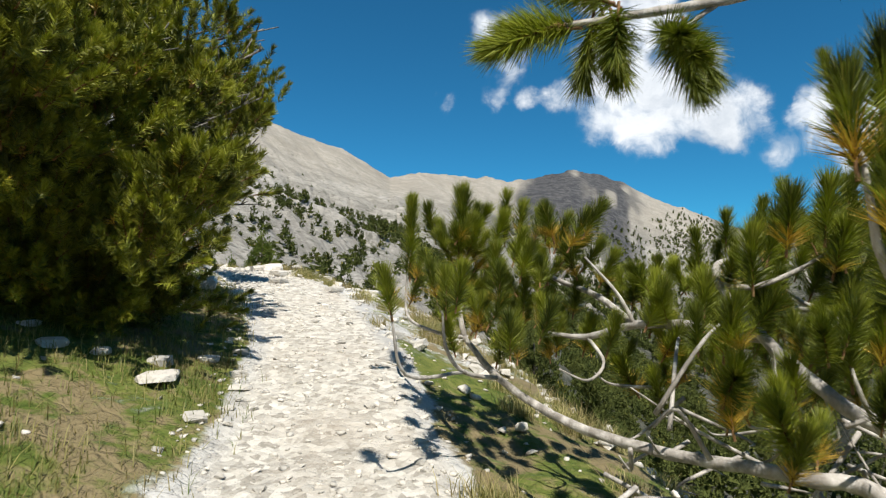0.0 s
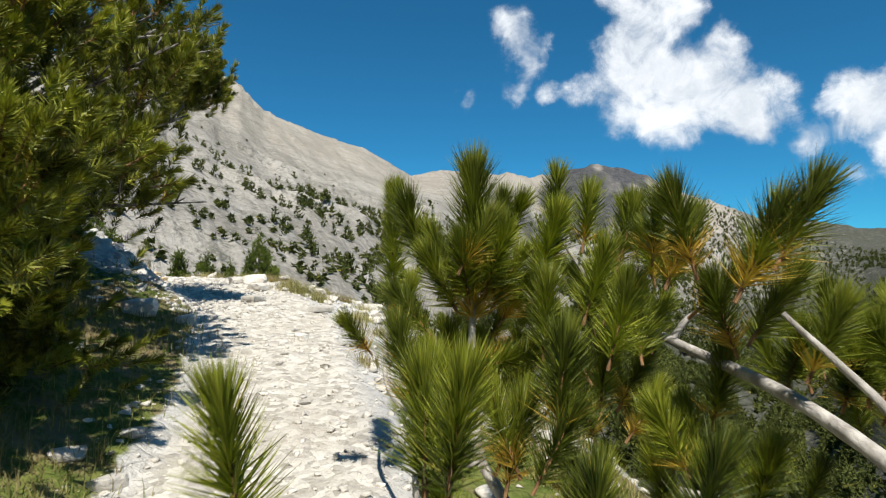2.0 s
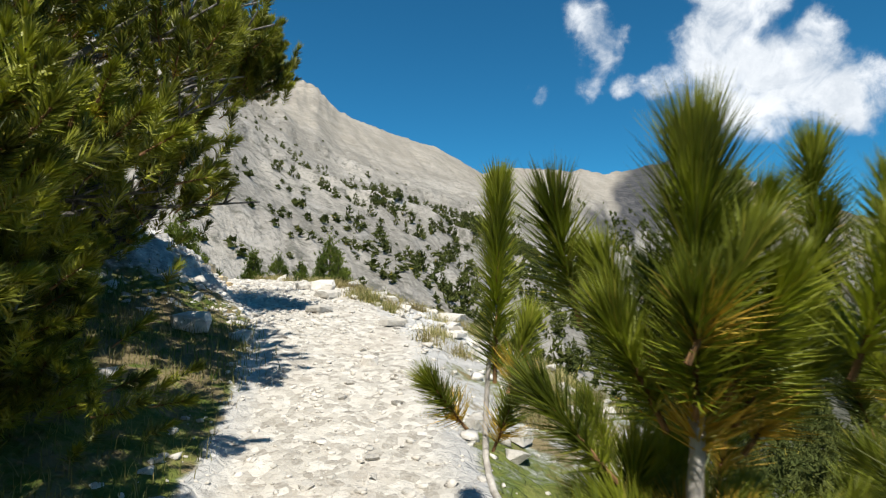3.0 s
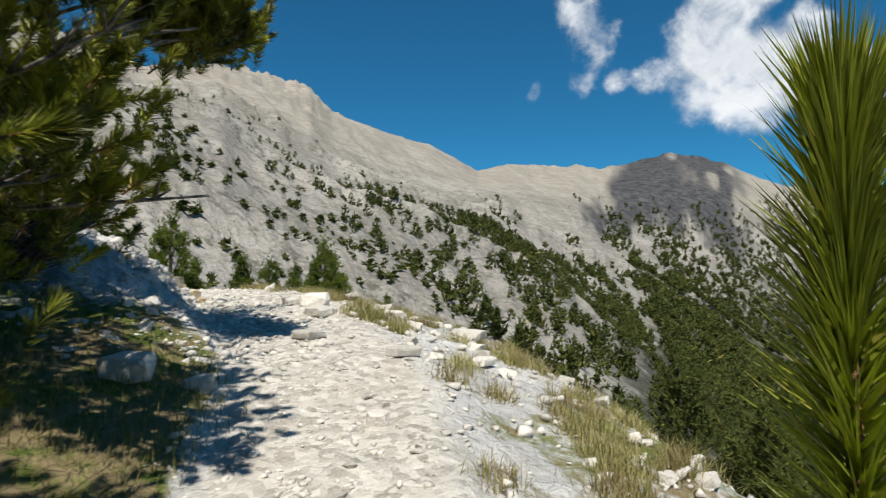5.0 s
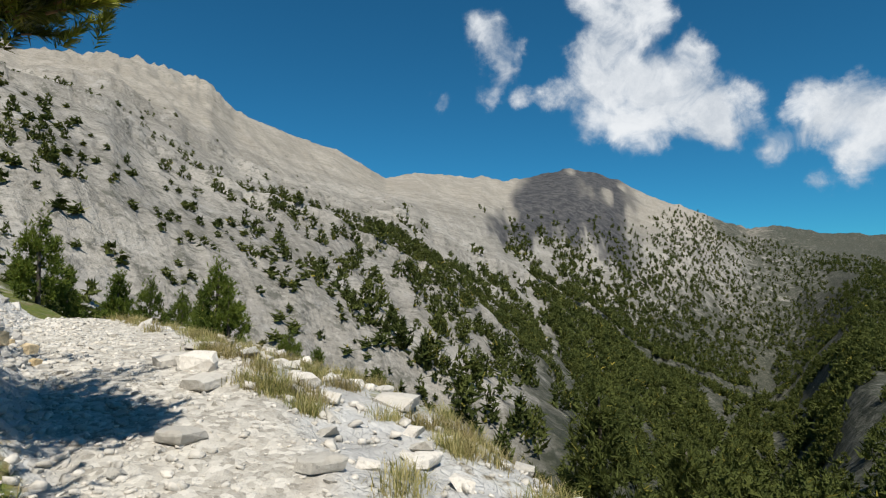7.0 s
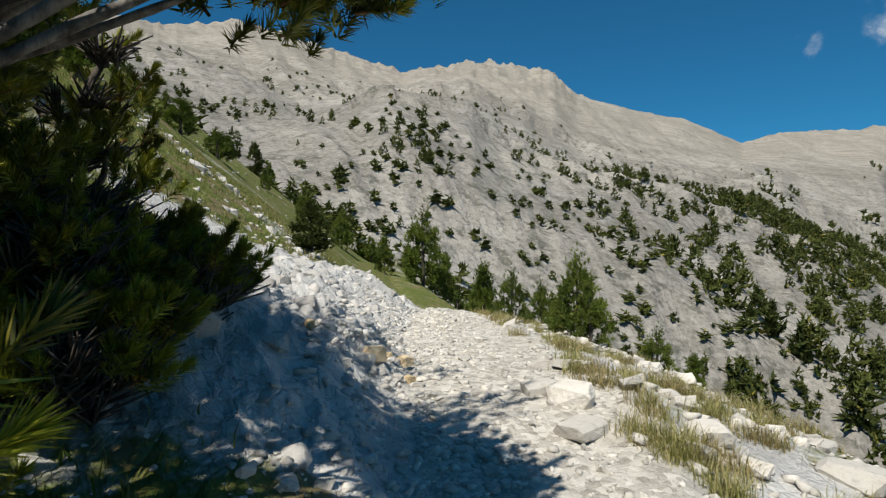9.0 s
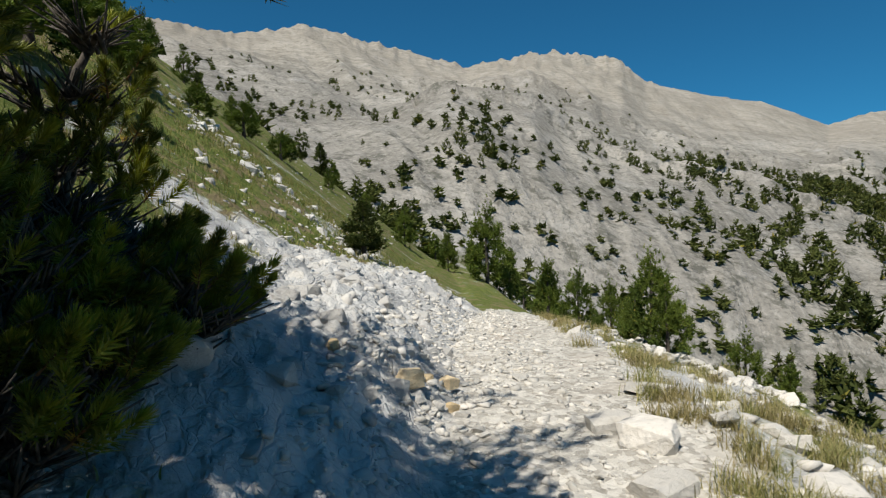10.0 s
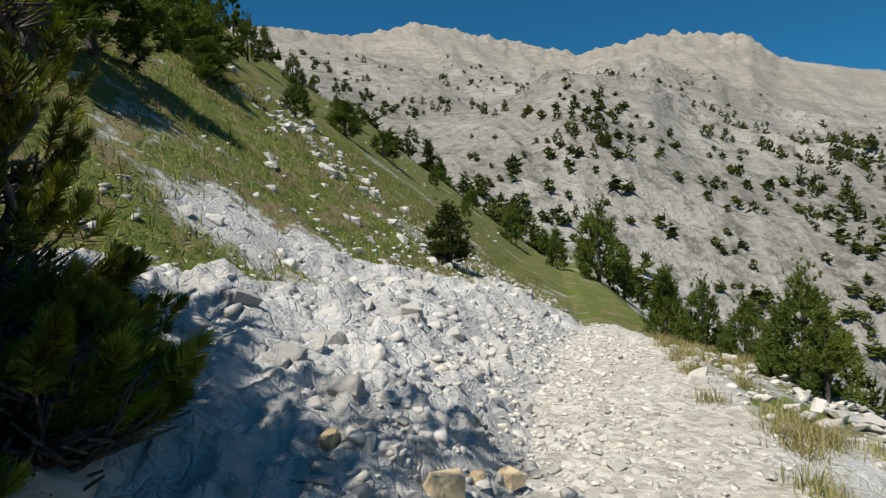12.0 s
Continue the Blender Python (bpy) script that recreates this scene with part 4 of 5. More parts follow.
    for k in range(7):     # side shoots round the leader, straw-coloured below
        a = 0.9 * k
        way = np.array((math.cos(a), math.sin(a), 0))
        put_tuft(tree, np.array((0.1, 4.06, 0.2 + 0.03 * (k % 4))) + way * 0.07 - o, way * 0.55 + np.array((0, 0, 1)), CLOSE_TUFTS[:3], rng, 0.95)
        put_tuft(tree, np.array((0.1, 4.05, 0.0)) + way * 0.03 - o, way + np.array((0, 0, 0.25)), CLOSE_TUFTS[4:], rng, 0.8)
    # the crown's outer part, away from the trail
    for i in range(150):
        x, y = rng.uniform(0.95, 2.6), rng.uniform(1.7, 4.3)
        top = -0.05 + 0.40 * (x - 0.95) / 1.2 if y > 2.3 else -0.25
        z = rng.uniform(-0.62, max(-0.2, top))
        if z < ground_at(x, y) + 0.12 or math.hypot(x - 0.1, y) < 1.15:
            continue
        put_tuft(tree, np.array((x, y, z)) - o, (rng.normal(0, 0.35), rng.normal(-0.1, 0.35), 0.85), CLOSE_TUFTS, rng, rng.uniform(0.75, 1.1))
    for x, y, z in ((1.42, 2.5, 0.18), (1.55, 2.45, 0.22), (1.68, 2.5, 0.22), (1.8, 2.4, 0.25), (1.3, 2.55, 0.02), (1.75, 2.7, 0.12), (1.5, 2.8, 0.15), (0.98, 1.42, 0.30), (1.05, 1.4, 0.12), (1.1, 1.5, 0.42), (1.12, 1.45, -0.05)):
        put_tuft(tree, np.array((x, y, z)) - o, (rng.normal(0, 0.12), rng.normal(0, 0.12), 1), CLOSE_TUFTS, rng, 1.1)
    # tall outer shoots
    run([(2.35, 1.98, -0.7), (2.8, 3.2, -0.25), (3.3, 4.3, 0.2), (3.25, 4.5, 0.8), (3.05, 4.5, 1.3), (2.93, 4.5, 1.65)], [0.05, 0.045, 0.036, 0.028, 0.02, 0.008])
    for x, z in ((3.3, 0.5), (3.27, 0.66), (3.22, 0.82), (3.16, 0.98), (3.1, 1.14), (3.03, 1.3), (2.97, 1.46), (2.93, 1.6), (3.14, 1.4), (3.18, 1.52), (3.3, 0.9), (3.35, 1.05)):
        put_tuft(tree, np.array((x, 4.5, z)) - o, (-0.25 + rng.normal(0, 0.12), rng.normal(0, 0.15), 1), CLOSE_TUFTS[:3], rng, 1.15)
    for x, z in ((2.1, 0.34), (2.36, 0.44), (2.55, 0.58), (2.81, 0.46), (3.0, 0.42), (2.45, 0.3), (2.7, 0.3), (1.9, 0.2)):
        put_tuft(tree, np.array((x, 4.5, z)) - o, (rng.normal(0, 0.1), 0, 1), CLOSE_TUFTS[:3], rng, 1.15)
        put_tuft(tree, np.array((x + 0.03, 4.5, z - 0.2)) - o, (rng.normal(0, 0.3), 0, 1), CLOSE_TUFTS[:3], rng, 1.1)
        run([(x, 4.5, z), (x + 0.08, 4.48, z - 0.3), (0.5 * x + 1.4, 4.2, -0.1), (2.85, 3.4, -0.18)], [0.006, 0.012, 0.016, 0.022], 6)
    for i in range(40):
        p = np.array((rng.uniform(1.7, 3.5), rng.uniform(3.9, 5.0), rng.uniform(-0.9, 0.32)))
        put_tuft(tree, p - o, (rng.normal(0, 0.3), rng.normal(0, 0.3), 0.9), CLOSE_TUFTS, rng, rng.uniform(0.9, 1.2))
    run([(2.3, 1.8, 0.1), (1.6, 1.6, -0.1), (1.1, 1.45, 0.0), (0.99, 1.42, 0.35)], [0.03, 0.022, 0.014, 0.006])


trailside_pine()


# ---- pines farther off ----
def crown_mesh(name, seed, clumps, spikes, shape=1.0, grain=0.096, thick=0.26):
    """A conical crown, 1 m high, of many ragged clumps of needles with gaps between them."""
    rng = np.random.default_rng(seed)
    tris = []
    for i in range(clumps):
        if i % (9 if clumps > 100 else 1) == 0:      # a new bough
            v, turn = rng.random() ** 0.9, rng.random() * 6.283
            out = (0.29 * (1 - v) ** 0.75 + 0.01) * shape * rng.uniform(0.5, 1.0)
            hub = np.array((out * math.cos(turn), out * math.sin(turn), 0.10 + 0.80 * v + 0.06 * rng.random()))
        c = hub + rng.normal(0, 0.042, 3) * np.array((1.0, 1.0, 1.3))
        a, u = math.atan2(c[1], c[0]), float(np.clip((c[2] - 0.1) / 0.86, 0, 1))
        size = grain * (1.15 - 0.6 * u)
        d = rng.normal(0, 1, (spikes, 3)) + np.array((math.cos(a) * 0.6, math.sin(a) * 0.6, 1.1))
        d /= np.linalg.norm(d, axis=1)[:, None]
        s = np.cross(d, rng.normal(0, 1, (spikes, 3)))
        s /= np.linalg.norm(s, axis=1)[:, None] + 1e-9
        l = size * rng.uniform(0.6, 1.3, spikes)[:, None]
        tris.append(np.stack([c - d * l * 0.35 - s * l * thick, c - d * l * 0.35 + s * l * thick, c + d * l], 1))
    v = np.concatenate(tris).reshape(-1, 3)
    return v


CROWNS = []
for k in range(5):
    v = crown_mesh("crown", 60 + k, 130, 11, (1.0, 0.8, 1.25, 0.9, 1.1)[k])
    me = mesh_from("crown", v, np.arange(len(v)).reshape(-1, 3))
    me.materials.append(FAR_NEEDLES if k % 2 else YOUNG_NEEDLES)
    CROWNS.append(me)
FINE_CROWNS = []
for k in range(3):
    v = crown_mesh("crown", 70 + k, 460, 14, (1.0, 1.2, 0.85)[k], 0.078, 0.085)
    me = mesh_from("crown", v, np.arange(len(v)).reshape(-1, 3))
    me.materials.append(FAR_NEEDLES if k == 2 else YOUNG_NEEDLES)
    FINE_CROWNS.append(me)
TRUNK_V, TRUNK_F = tube([(0, 0, -0.08), (0.005, 0, 0.3), (0, 0.004, 0.7), (0, 0, 0.95)], [0.032, 0.024, 0.013, 0.004], 6)
TRUNK_ME = mesh_from("trunk", TRUNK_V, TRUNK_F)
TRUNK_ME.materials.append(BARK_DARK)


def small_pine(x, y, h, k, group, label, width=1.0):
    tree = new("pine_tree")
    tree.location = (x, y, ground_at(x, y) - 0.02 * h)
    tagged(tree, label, "pine tree", group)
    for name, me in (("trunk", TRUNK_ME), ("crown", FINE_CROWNS[k] if k == 2 else FINE_CROWNS[k % 2])):
        ob = new(name, me)
        ob.parent = tree
        ob.scale = (h * width, h * width, h)
        ob.rotation_euler = (0, 0, 1.7 * k + 0.3 * x)
    return tree


HILL = [(54.4, 40, 1.7), (59, 38, 1.9), (62.1, 35, 1.7), (63, 42, 2.6), (70.6, 25, 2.2), (74, 28, 2.8), (78.5, 16, 2.6), (84, 14, 2.6), (81, 20, 3.0), (69.4, 48, 2.8), (50, 45, 1.8),
        (46.3, 50, 2.2), (47, 36, 1.5), (34.7, 42, 6.0), (32.5, 45, 4.2), (42.7, 45, 3.2), (38.5, 44, 3.2), (29, 55, 5.0), (24, 50, 4.2), (57, 52, 2.4), (65.5, 50, 3.0), (76.5, 33, 3.2), (80.5, 17.5, 2.8), (86, 17, 3.0), (73, 21, 2.4), (67, 30, 2.4), (77, 24, 3.2)]
for i, (az, r, h) in enumerate(HILL):
    d = bearing(az)
    small_pine(-2.6 + d.x * r, 9.0 + d.y * r, h, i, "pines on the grassy hillside", "green pine with a ragged crown on the grassy hillside", 0.85)
for i, (x, y, h) in enumerate(((-10.9, 9.9, 1.7), (-12.2, 10.8, 1.7), (-11.6, 10.0, 1.5), (-15.9, 13.1, 1.5), (-14.6, 13.3, 1.0), (-16.8, 13.9, 1.4), (-27.8, 24.6, 1.9), (-31.5, 29.5, 1.8), (-22.5, 19.2, 1.3))):
    small_pine(x, y, h, i % 2, "pines on the grassy hillside", "low spreading green pine on the grassy hillside", 1.75)
EDGE = [(-11.2, 16.6, 1.25), (-5.35, 17.3, 1.65), (-5.9, 18.0, 1.1), (-7.2, 20.0, 1.35), (-3.5, 17.6, 1.0), (-2.2, 18.2, 1.0), (-6.4, 18.9, 0.8), (-4.3, 18.6, 1.2), (-10.3, 23.0, 1.4), (-1.6, 17.8, 0.9), (-5.0, 16.9, 1.2), (-8.2, 20.5, 1.5), (-9.8, 22.0, 1.8)]
for i, (x, y, h) in enumerate(EDGE):
    small_pine(x, y, h, i + 2, "young pines at the trail's edge", "bushy young green pine at the edge of the trail", 1.7 if i == 0 else 0.9)
BELOW = [(-13.6, 18, 6.6), (-20.7, 17, 6.2), (-8, 24, 5.5), (-26, 26, 6.5), (-3, 30, 5.5), (-16.5, 27, 6.0)]
for i, (az, r, h) in enumerate(BELOW):
    d = bearing(az)
    small_pine(-0.9 + d.x * r, 5.4 + d.y * r, h, 2, "pines below the trail", "tall dark pine on the steep slope below the trail")


def wood():
    """Pines of the valley sides: the nearer ones as trees, the far ones as one wood."""
    rng = np.random.default_rng(77)
    n = 170000
    az = rng.uniform(-48, 90, n)
    lr = rng.uniform(math.log(62), math.log(2300), n)
    r = np.exp(lr)
    x, y = HUB[0] - r * np.sin(np.radians(az)), HUB[1] + r * np.cos(np.radians(az))
    z, _, grass, _, _, uc = land(x, y)
    clump = fbm(az / 3.1 - lr * 3.0, lr * 4.0 + az / 9, 4, 0.7)
    streak = fbm(az / 1.6 - lr * 5.0, lr * 1.2, 3)
    # each spur: bare above, wooded towards its lower, right-hand end; the valley's far side is all wood
    lower = step(-az + 24 * (0.46 - uc), -12, 9)
    spur = (0.09 + 0.20 * lower) * (1 - step(uc, 0.44, 0.50))
    second = (0.12 + 0.34 * step(-az + 30 * (0.72 - uc), -8, 7)) * step(uc, 0.44, 0.50) * (1 - step(uc, 0.70, 0.76))
    wooded = 2.2 * step(-az, 2, 16) * step(uc, 0.46, 0.6) * (1 - step(uc, 0.76 + 0.16 * step(-az, 14, 26), 0.90 + 0.14 * step(-az, 14, 26)))
    crest = 0.5 * np.exp(-((uc - 0.45) / 0.022) ** 2) * step(32 - az, 0, 10) + 0.2 * np.exp(-((uc - 0.70) / 0.04) ** 2) * step(4 - az, 0, 8)
    want = (np.maximum(spur + second, wooded) + crest) * step(clump + 0.6 * streak + 0.25 * np.maximum(lower * 0.4, step(-az, 8, 20)), -0.22, 0.24)
    want = want * (1 - 0.8 * step(uc, 0.52, 0.72) * step(az, 0, 10)) * (1 - 0.6 * step(az, 40, 60))
    gully = np.abs(az + 24.5 + 4.0 * (uc - 0.6) / 0.2) < 0.28
    keep = (rng.random(n) < want * np.where(r < 300, 0.18, 0.56)) & ~(gully & (uc > 0.45) & (uc < 0.8))
    x, y, z, r = x[keep], y[keep], z[keep], r[keep]
    h = rng.uniform(3.2, 8.5, len(x)) * np.where(r > 500, 1.3, 1.0)
    h *= 0.55 + 0.45 * step(-az[keep], -30, 5)
    near = np.argsort(r)[:230]
    for i in near:
        tree = new("pine_tree")
        tree.location = (x[i], y[i], z[i] - 0.15)
        tagged(tree, "dark-green pine on the steep scree slope", "pine tree", "pines across the scree slope")
        k = int(rng.integers(5))
        for name, me in (("trunk", TRUNK_ME), ("crown", CROWNS[k])):
            ob = new(name, me)
            ob.parent = tree
            ob.scale = (h[i] * 1.05, h[i] * 1.05, h[i])
            ob.rotation_euler = (0, 0, rng.random() * 6.28)
    def coarse(clumps, spikes, grow):
        made = []
        for k in range(6):
            f = crown_mesh("crown", 80 + k, clumps, spikes, 1.2).reshape(-1, 3, 3)
            c = f.mean(axis=1, keepdims=True)
            made.append(((f - c) * grow + c).reshape(-1, 3))
        return made

    fuller, plain = coarse(27, 3, 2.6), coarse(9, 3, 5.2)
    out = []
    for i in np.argsort(r)[230:]:
        a = rng.random() * 6.28
        c, s = math.cos(a), math.sin(a)
        v = (fuller if r[i] < 420 else plain)[int(rng.integers(6))] * h[i]
        out.append(np.stack([v[:, 0] * c - v[:, 1] * s + x[i], v[:, 0] * s + v[:, 1] * c + y[i], v[:, 2] + z[i] - 0.3], 1))
    # low shrubs dotted over the bare scree
    m = 5200
    az2, lr2 = rng.uniform(-6, 85, m), rng.uniform(math.log(70), math.log(900), m)
    r2 = np.exp(lr2)
    x2, y2 = HUB[0] - r2 * np.sin(np.radians(az2)), HUB[1] + r2 * np.cos(np.radians(az2))
    z2, _, _, _, _, uc2 = land(x2, y2)
    ok = (uc2 < 0.86) & (rng.random(m) < 0.75 * step(fbm(az2 / 4 - lr2 * 2.5, lr2 * 4, 3), -0.2, 0.25) * (1 - step(uc2, 0.5, 0.88)))
    for i in np.nonzero(ok)[0]:
        v = plain[int(rng.integers(6))] * rng.uniform(0.9, 2.6) * np.array((1.6, 1.6, 1.0))
        out.append(v + np.array((x2[i], y2[i], z2[i] - 0.1)))
    v = np.concatenate(out)
    me = mesh_from("pine_wood", v, np.arange(len(v)).reshape(-1, 3))
    me.materials.append(FAR_NEEDLES)
    tagged(new("pine_wood", me), "dark pine wood scattered over the far mountainsides", "wood", kind="stuff")


wood()

# ---- stones ----
GROUND_OB = bpy.data.objects["ground"]


def stone_mesh(name, seed, points, flat=(1.0, 0.8, 0.6), mat=STONE):
    """An angular block, about 1 m across, with broken corners."""
    rng = np.random.default_rng(seed)
    p = rng.normal(0, 1, (points, 3))
    p /= np.linalg.norm(p, axis=1)[:, None]
    p = np.sign(p) * np.abs(p) ** 0.55 * rng.uniform(0.75, 1.0, (points, 1)) * np.array(flat) * 0.5
    bm = bmesh.new()
    for q in p:
        bm.verts.new(q)
    bmesh.ops.convex_hull(bm, input=bm.verts)
    loose = [v for v in bm.verts if not v.link_faces]
    bmesh.ops.delete(bm, geom=loose, context="VERTS")
    bmesh.ops.recalc_face_normals(bm, faces=bm.faces)
    me = bpy.data.meshes.new(name)
    bm.to_mesh(me)
    bm.free()
    me.materials.append(mat)
    return me


def as_arrays(me):
    v = np.empty(len(me.vertices) * 3)
    me.vertices.foreach_get("co", v)
    return v.reshape(-1, 3), np.array([p.vertices[:] for p in me.polygons])


PEBBLES = [stone_mesh("stone", 200 + i, 11, (1.0, rng_f, 0.5)) for i, rng_f in enumerate((0.9, 0.7, 0.8, 0.6, 0.75, 0.85, 0.65, 0.95))]
BLOCKS = [stone_mesh("rock", 220 + i, 15, (1.0, 0.75, h), OUTCROP) for i, h in enumerate((0.5, 0.35, 0.6, 0.45, 0.55, 0.4, 0.7, 0.3))]
BOULDERS = [stone_mesh("boulder", 240 + i, 40, (1.0, 0.8, h)) for i, h in enumerate((0.62, 0.28, 0.55, 0.75))]
OCHRES = [stone_mesh("ochre_stone", 250 + i, 22, (1.0, 0.7, 0.6), OCHRE) for i in range(3)]


def spin(rng, tilt=0.3):
    return Euler((rng.normal(0, tilt), rng.normal(0, tilt), rng.random() * 6.28)).to_matrix()


def bedded(rng):
    """Slabs that lie along the beds of the outcrop."""
    return Euler((0.42 + rng.normal(0, 0.22), rng.normal(0, 0.2), 0.75 + rng.normal(0, 0.45))).to_matrix()


def scatter(n, area, sizes, rng, accept):
    """Places in an area of the plan (x0, x1, y0, y1) with heights and sizes, thinned by accept(across, half distance, along, random)."""
    x, y = rng.uniform(area[0], area[1], n), rng.uniform(area[2], area[3], n)
    _, p, s = beside_trail(x, y)
    ok = accept(p, s, rng.random(n))
    x, y = x[ok], y[ok]
    z = land(x, y)[0]
    size = sizes[0] * (sizes[1] / sizes[0]) ** (rng.random(len(x)) ** 2.2)
    return x, y, z, size


def stone_field(name, pool, picks, rng, n_parts, label, category, sink=0.15, tilt=0.25, turn=None):
    x, y, z, size = picks
    order = np.argsort(-size)
    for i in order[:n_parts]:
        ob = new(pool[0].name.split(".")[0], pool[int(rng.integers(len(pool)))])
        ob.parent = GROUND_OB
        ob.matrix_local = Matrix.Translation((x[i], y[i], z[i] + size[i] * sink)) @ (turn(rng) if turn else spin(rng, tilt)).to_4x4() @ Matrix.Scale(size[i], 4)
    arrays = [as_arrays(m) for m in pool]
    out = []
    for i in order[n_parts:]:
        v, f = arrays[int(rng.integers(len(arrays)))]
        out.append((v @ (np.array(turn(rng) if turn else spin(rng, tilt)).T * size[i]) + np.array((x[i], y[i], z[i] + size[i] * sink)), f))
    v, f = joined(out)
    me = mesh_from(name, v, f)
    me.materials.append(pool[0].materials[0])
    tagged(new(name, me), label, category, kind="stuff")


def stones():
    rng = np.random.default_rng(31)
    stone_field("trail_rubble", PEBBLES, scatter(46000, (-11, 1.2, 0.5, 20), (0.012, 0.10), rng, lambda p, s, r: (np.abs(p) < 0.95 + 0.2 * (s > 9)) & (r < np.where(s < 13, 0.9, 0.4) * np.exp(-(p / 0.95) ** 4 * 0.8))),
                rng, 150, "loose pale limestone rubble on the trail", "rubble", 0.04, 0.18)
    stone_field("edge_rubble", PEBBLES, scatter(12000, (-7, 5, 2, 19), (0.04, 0.28), rng, lambda p, s, r: (p > 0.6) & (p < 3.4) & (r < np.where(s > 6, 0.55, 0.12) * (0.45 + 0.9 * (fbm(p * 2 + s, s * 1.4, 2) > 0)))),
                rng, 130, "white limestone rubble along the trail's outer edge", "rubble", 0.12)
    stone_field("scree_blocks", BLOCKS, scatter(24000, (-19, -2, 8, 24), (0.03, 0.30), rng, lambda p, s, r: (p < -0.3) & (p > -6.0) & (s > 8.6) & (r < 0.85 * step(-p, 0.3, 1.7) * np.exp(-np.maximum(-p - 3.3, 0) / 0.6))),
                rng, 260, "fractured grey limestone blocks of the outcrop", "rock", -0.1, 0.3, bedded)
    stone_field("bank_stones", PEBBLES, scatter(420, (-5, 0, 1, 8.5), (0.06, 0.28), rng, lambda p, s, r: (p < -0.55) & (p > -3.0) & (r < 0.22)), rng, 40, "half-buried pale stones in the turf bank", "stone", -0.02)
    stone_field("hillside_stones", BLOCKS, scatter(2600, (-45, -5, 9, 42), (0.08, 0.42), rng, lambda p, s, r: (p < -4.0) & (s > 9) & (r < 0.28 * (fbm(p * 0.3 + s * 0.2, s * 0.3, 2) > 0.0))), rng, 60, "pale stones lying in the hillside turf", "stone", 0.02)
    stone_field("outcrop_debris", PEBBLES, scatter(16000, (-9, -2, 8.5, 18), (0.02, 0.15), rng, lambda p, s, r: (p > -1.6) & (p < 0.5) & (s > 9) & (r < 0.75 * step(0.5 - p, 0.0, 0.9))),
                rng, 60, "broken pale limestone debris between trail and outcrop", "rubble", 0.03, 0.25)
    # a rocky rib that climbs the grassy hill
    u = rng.random(260)
    x, y = -11.5 - 12.5 * u + rng.normal(0, 1.3, 260), 14.3 + 5.6 * u + rng.normal(0, 0.9, 260)
    stone_field("rock_rib", BLOCKS, (x, y, land(x, y)[0], 0.1 + 0.5 * rng.random(260) ** 2.5), rng, 80, "pale broken limestone rib in the hillside turf", "rock", -0.1, 0.25, bedded)
    # stones that stand out
    for x, y, size, k, squash in ((-2.71, 9.67, 0.36, 1, 1.0), (-3.29, 11.36, 0.42, 0, 1.0), (-3.62, 11.5, 0.34, 2, 1.0), (-3.05, 10.85, 0.40, 2, 0.7), (-1.78, 9.5, 0.36, 1, 1.1), (-2.35, 11.5, 0.4, 2, 0.8),
                                  (-1.6, 8.0, 0.2, 0, 1.0), (-2.86, 8.15, 0.24, 3, 1.0), (-3.2, 7.9, 0.40, 0, 0.9), (-5.0, 9.3, 0.42, 3, 0.9), (-5.7, 9.0, 0.3, 0, 0.9), (-1.2, 10.2, 0.36, 1, 1.0), (-1.5, 11.9, 0.5, 2, 0.7)):
        ob = tagged(new("boulder", BOULDERS[k]), "angular white limestone boulder lying beside the trail", "boulder", "boulders beside the trail")
        ob.matrix_world = Matrix.Translation((x, y, ground_at(x, y) + 0.09 * size)) @ Matrix.Rotation(2.1 * k + x, 4, "Z") @ Matrix.Diagonal((size, size, size * squash, 1))
    for x, y, size, k in ((-2.95, 4.5, 0.24, 0), (-2.65, 4.62, 0.2, 2), (-2.25, 4.75, 0.24, 3), (-2.1, 4.4, 0.42, 1), (-2.0, 5.1, 0.2, 2), (-1.72, 5.0, 0.2, 0), (-3.0, 6.6, 0.22, 3), (-1.85, 5.45, 0.16, 2), (-1.6, 4.7, 0.2, 1), (-3.3, 4.75, 0.18, 2)):
        ob = tagged(new("stone", BOULDERS[k]), "half-buried pale limestone stone in the turf beside the trail", "stone", "stones in the turf bank")
        ob.matrix_world = Matrix.Translation((x, y, ground_at(x, y) + 0.04 * size)) @ Matrix.Rotation(1.7 * k + 3 * x, 4, "Z") @ Matrix.Diagonal((size, size, size * 0.7, 1))
    for x, y, size, k in ((-5.05, 11.61, 0.21, 0), (-4.89, 10.97, 0.28, 1), (-5.15, 10.48, 0.17, 2), (-4.7, 11.2, 0.14, 0), (-5.0, 11.3, 0.12, 1)):
        ob = tagged(new("ochre_stone", OCHRES[k]), "yellowish broken limestone lump on the grey rubble", "stone", "yellow stones on the rubble")
        ob.matrix_world = Matrix.Translation((x, y, ground_at(x, y) + 0.2 * size)) @ Matrix.Rotation(1.3 * k, 4, "Z") @ Matrix.Scale(size, 4)


stones()


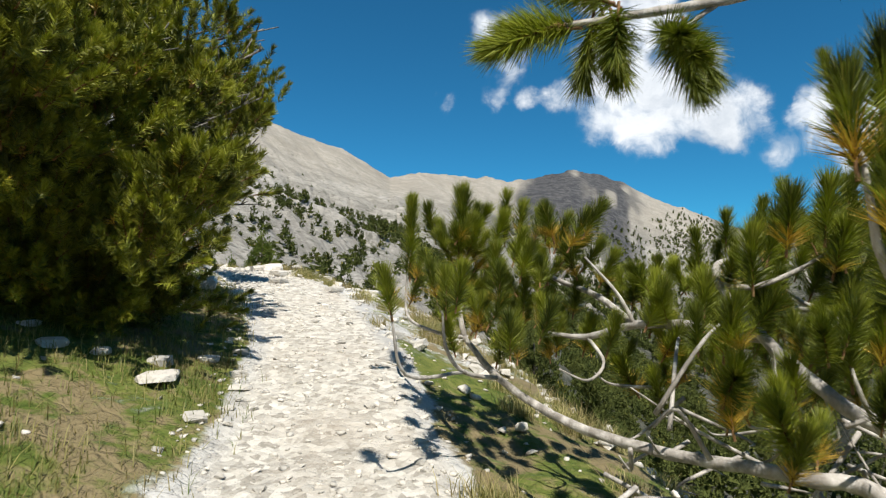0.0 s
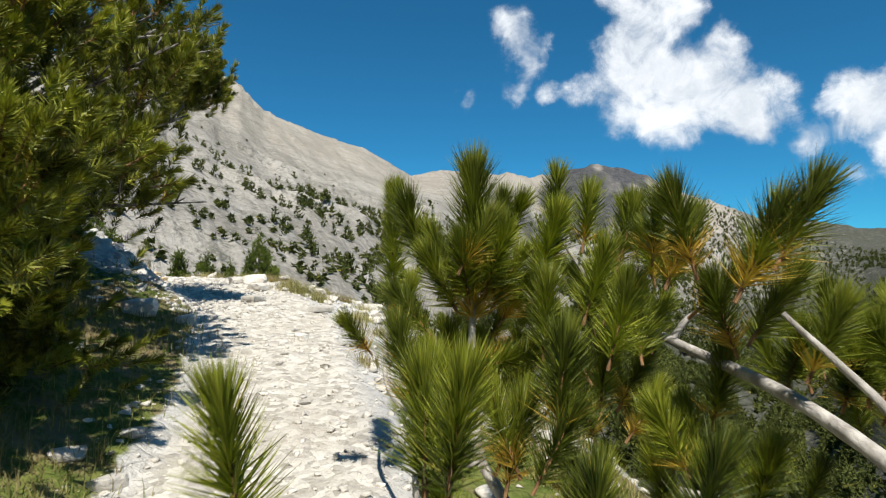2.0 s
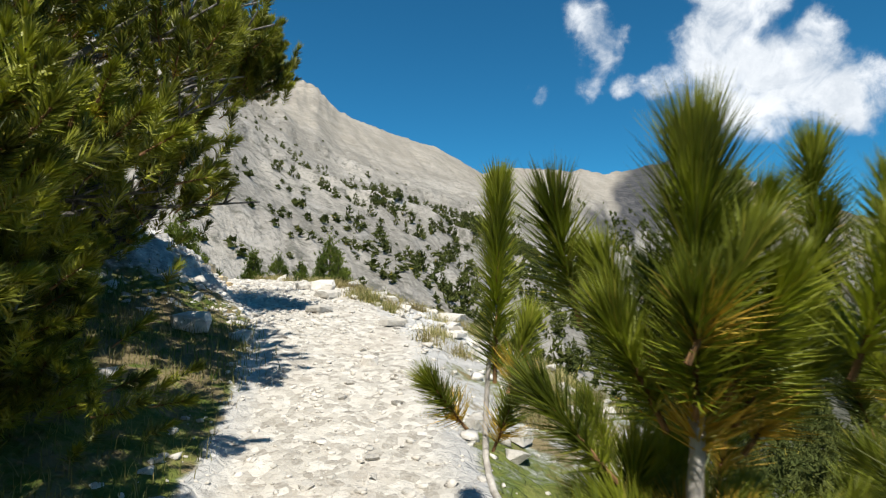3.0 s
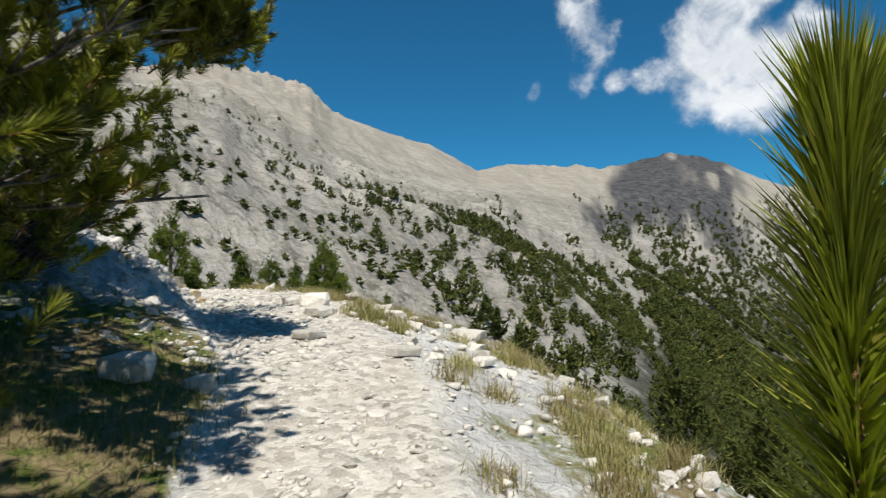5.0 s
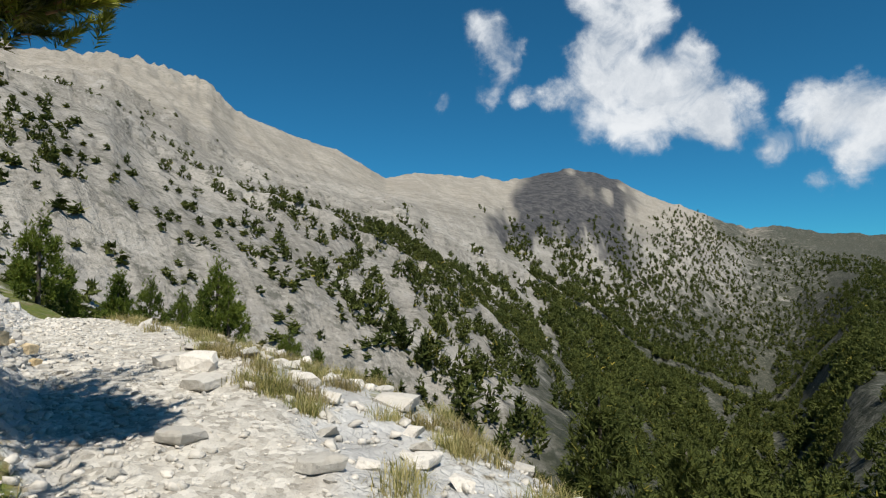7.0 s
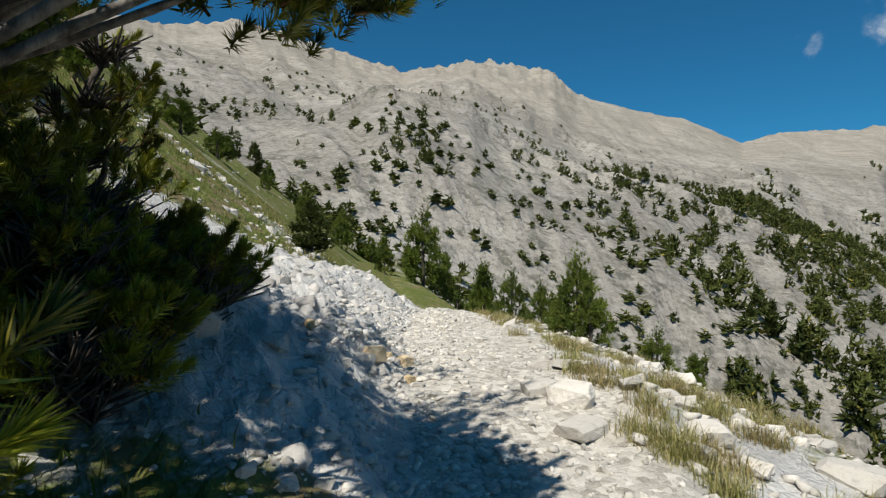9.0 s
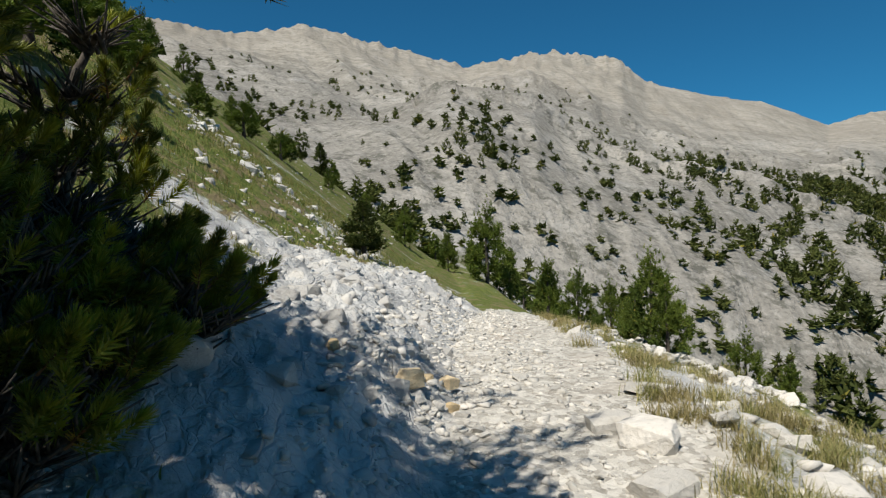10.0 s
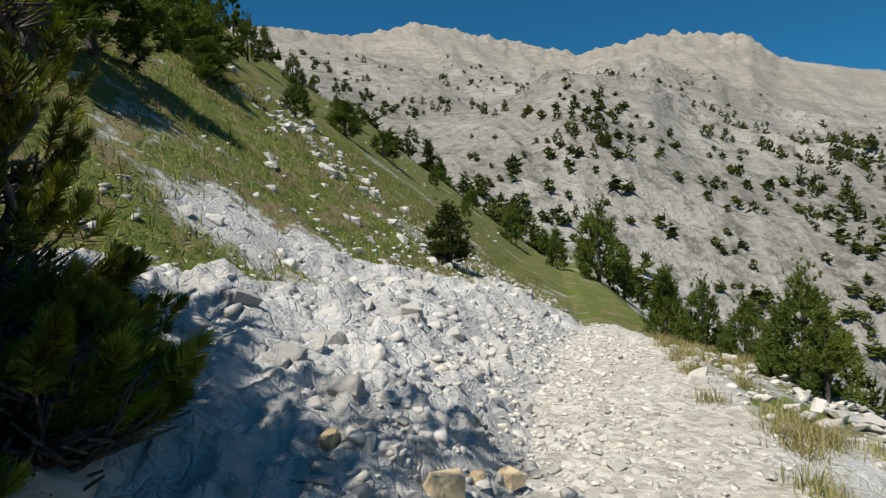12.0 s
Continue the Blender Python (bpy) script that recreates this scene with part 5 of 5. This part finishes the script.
# ---- grass ----
def blades(name, x, y, rng, length, lean, width, mat, label):
    z = land(x, y)[0]
    n = len(x)
    a = rng.random(n) * 6.283
    l = length[0] + (length[1] - length[0]) * rng.random(n)
    b = np.abs(rng.normal(0, lean, n))
    d = np.stack([np.cos(a) * np.sin(b), np.sin(a) * np.sin(b), np.cos(b)], 1)
    s = np.stack([-np.sin(a), np.cos(a), 0 * a], 1) * (width * 0.5)
    root = np.stack([x, y, z - 0.01], 1)
    mid = root + d * (l * 0.55)[:, None]
    tip = root + d * l[:, None] + np.stack([np.cos(a), np.sin(a), -0.35 + 0 * a], 1) * (l * 0.22)[:, None]
    v = np.stack([root - s, root + s, mid + s * 0.7, mid - s * 0.7, tip], 1).reshape(-1, 3)
    k = np.arange(n)[:, None] * 5
    f = np.concatenate([k + np.array([0, 1, 2]), k + np.array([0, 2, 3]), k + np.array([3, 2, 4])], 1).reshape(-1, 3)
    me = mesh_from(name, v, f)
    me.materials.append(mat)
    tagged(new(name, me), label, "grass", kind="stuff")


def grasses():
    rng = np.random.default_rng(41)
    # short turf of the inner bank
    x, y = rng.uniform(-6.5, -0.2, 90000), rng.uniform(0.8, 9.5, 90000)
    g = land(x, y)[2] + 0.5 * fbm(x * 2.5, y * 2.5, 3)
    _, p, s = beside_trail(x, y)
    ok = (p < -0.5) & (rng.random(len(x)) < np.clip(g, 0, 1) * (0.25 + 0.5 * (fbm(x * 1.1 + 2, y * 1.1, 2) > -0.08))) & (s < 9.2)
    blades("turf_bank", x[ok], y[ok], rng, (0.05, 0.17), 0.45, 0.006, GRASS, "short green and straw turf on the trail's inner bank")
    # tussocks along the outer edge
    cx, cy = rng.uniform(-9, 2.5, 2600), rng.uniform(1.5, 20, 2600)
    _, p, s = beside_trail(cx, cy)
    ok = (p > 0.62) & (p < 3.0) & (rng.random(len(cx)) < 0.8 * (fbm(cx * 1.3 + 4, cy * 1.3, 2) > 0.03))
    cx, cy = cx[ok], cy[ok]
    per = 170
    x = np.repeat(cx, per) + rng.normal(0, 0.075, len(cx) * per)
    y = np.repeat(cy, per) + rng.normal(0, 0.075, len(cy) * per)
    blades("edge_tussocks", x, y, rng, (0.06, 0.22), 0.75, 0.0068, GRASS_DRY, "dry yellow-green tussocks along the trail's outer edge")
    # grassy hillside above the outcrop
    x, y = rng.uniform(-24, -4, 120000), rng.uniform(7, 30, 120000)
    g = land(x, y)[2]
    _, p, s = beside_trail(x, y)
    ok = (p < -1.2) & (s > 8.5) & (g > 0.35) & (rng.random(len(x)) < g * 0.55 * (0.35 + (fbm(x * 0.7, y * 0.7, 3) > -0.05)))
    blades("hillside_turf", x[ok], y[ok], rng, (0.07, 0.2), 0.5, 0.014, GRASS, "green turf on the hillside above the outcrop")


grasses()
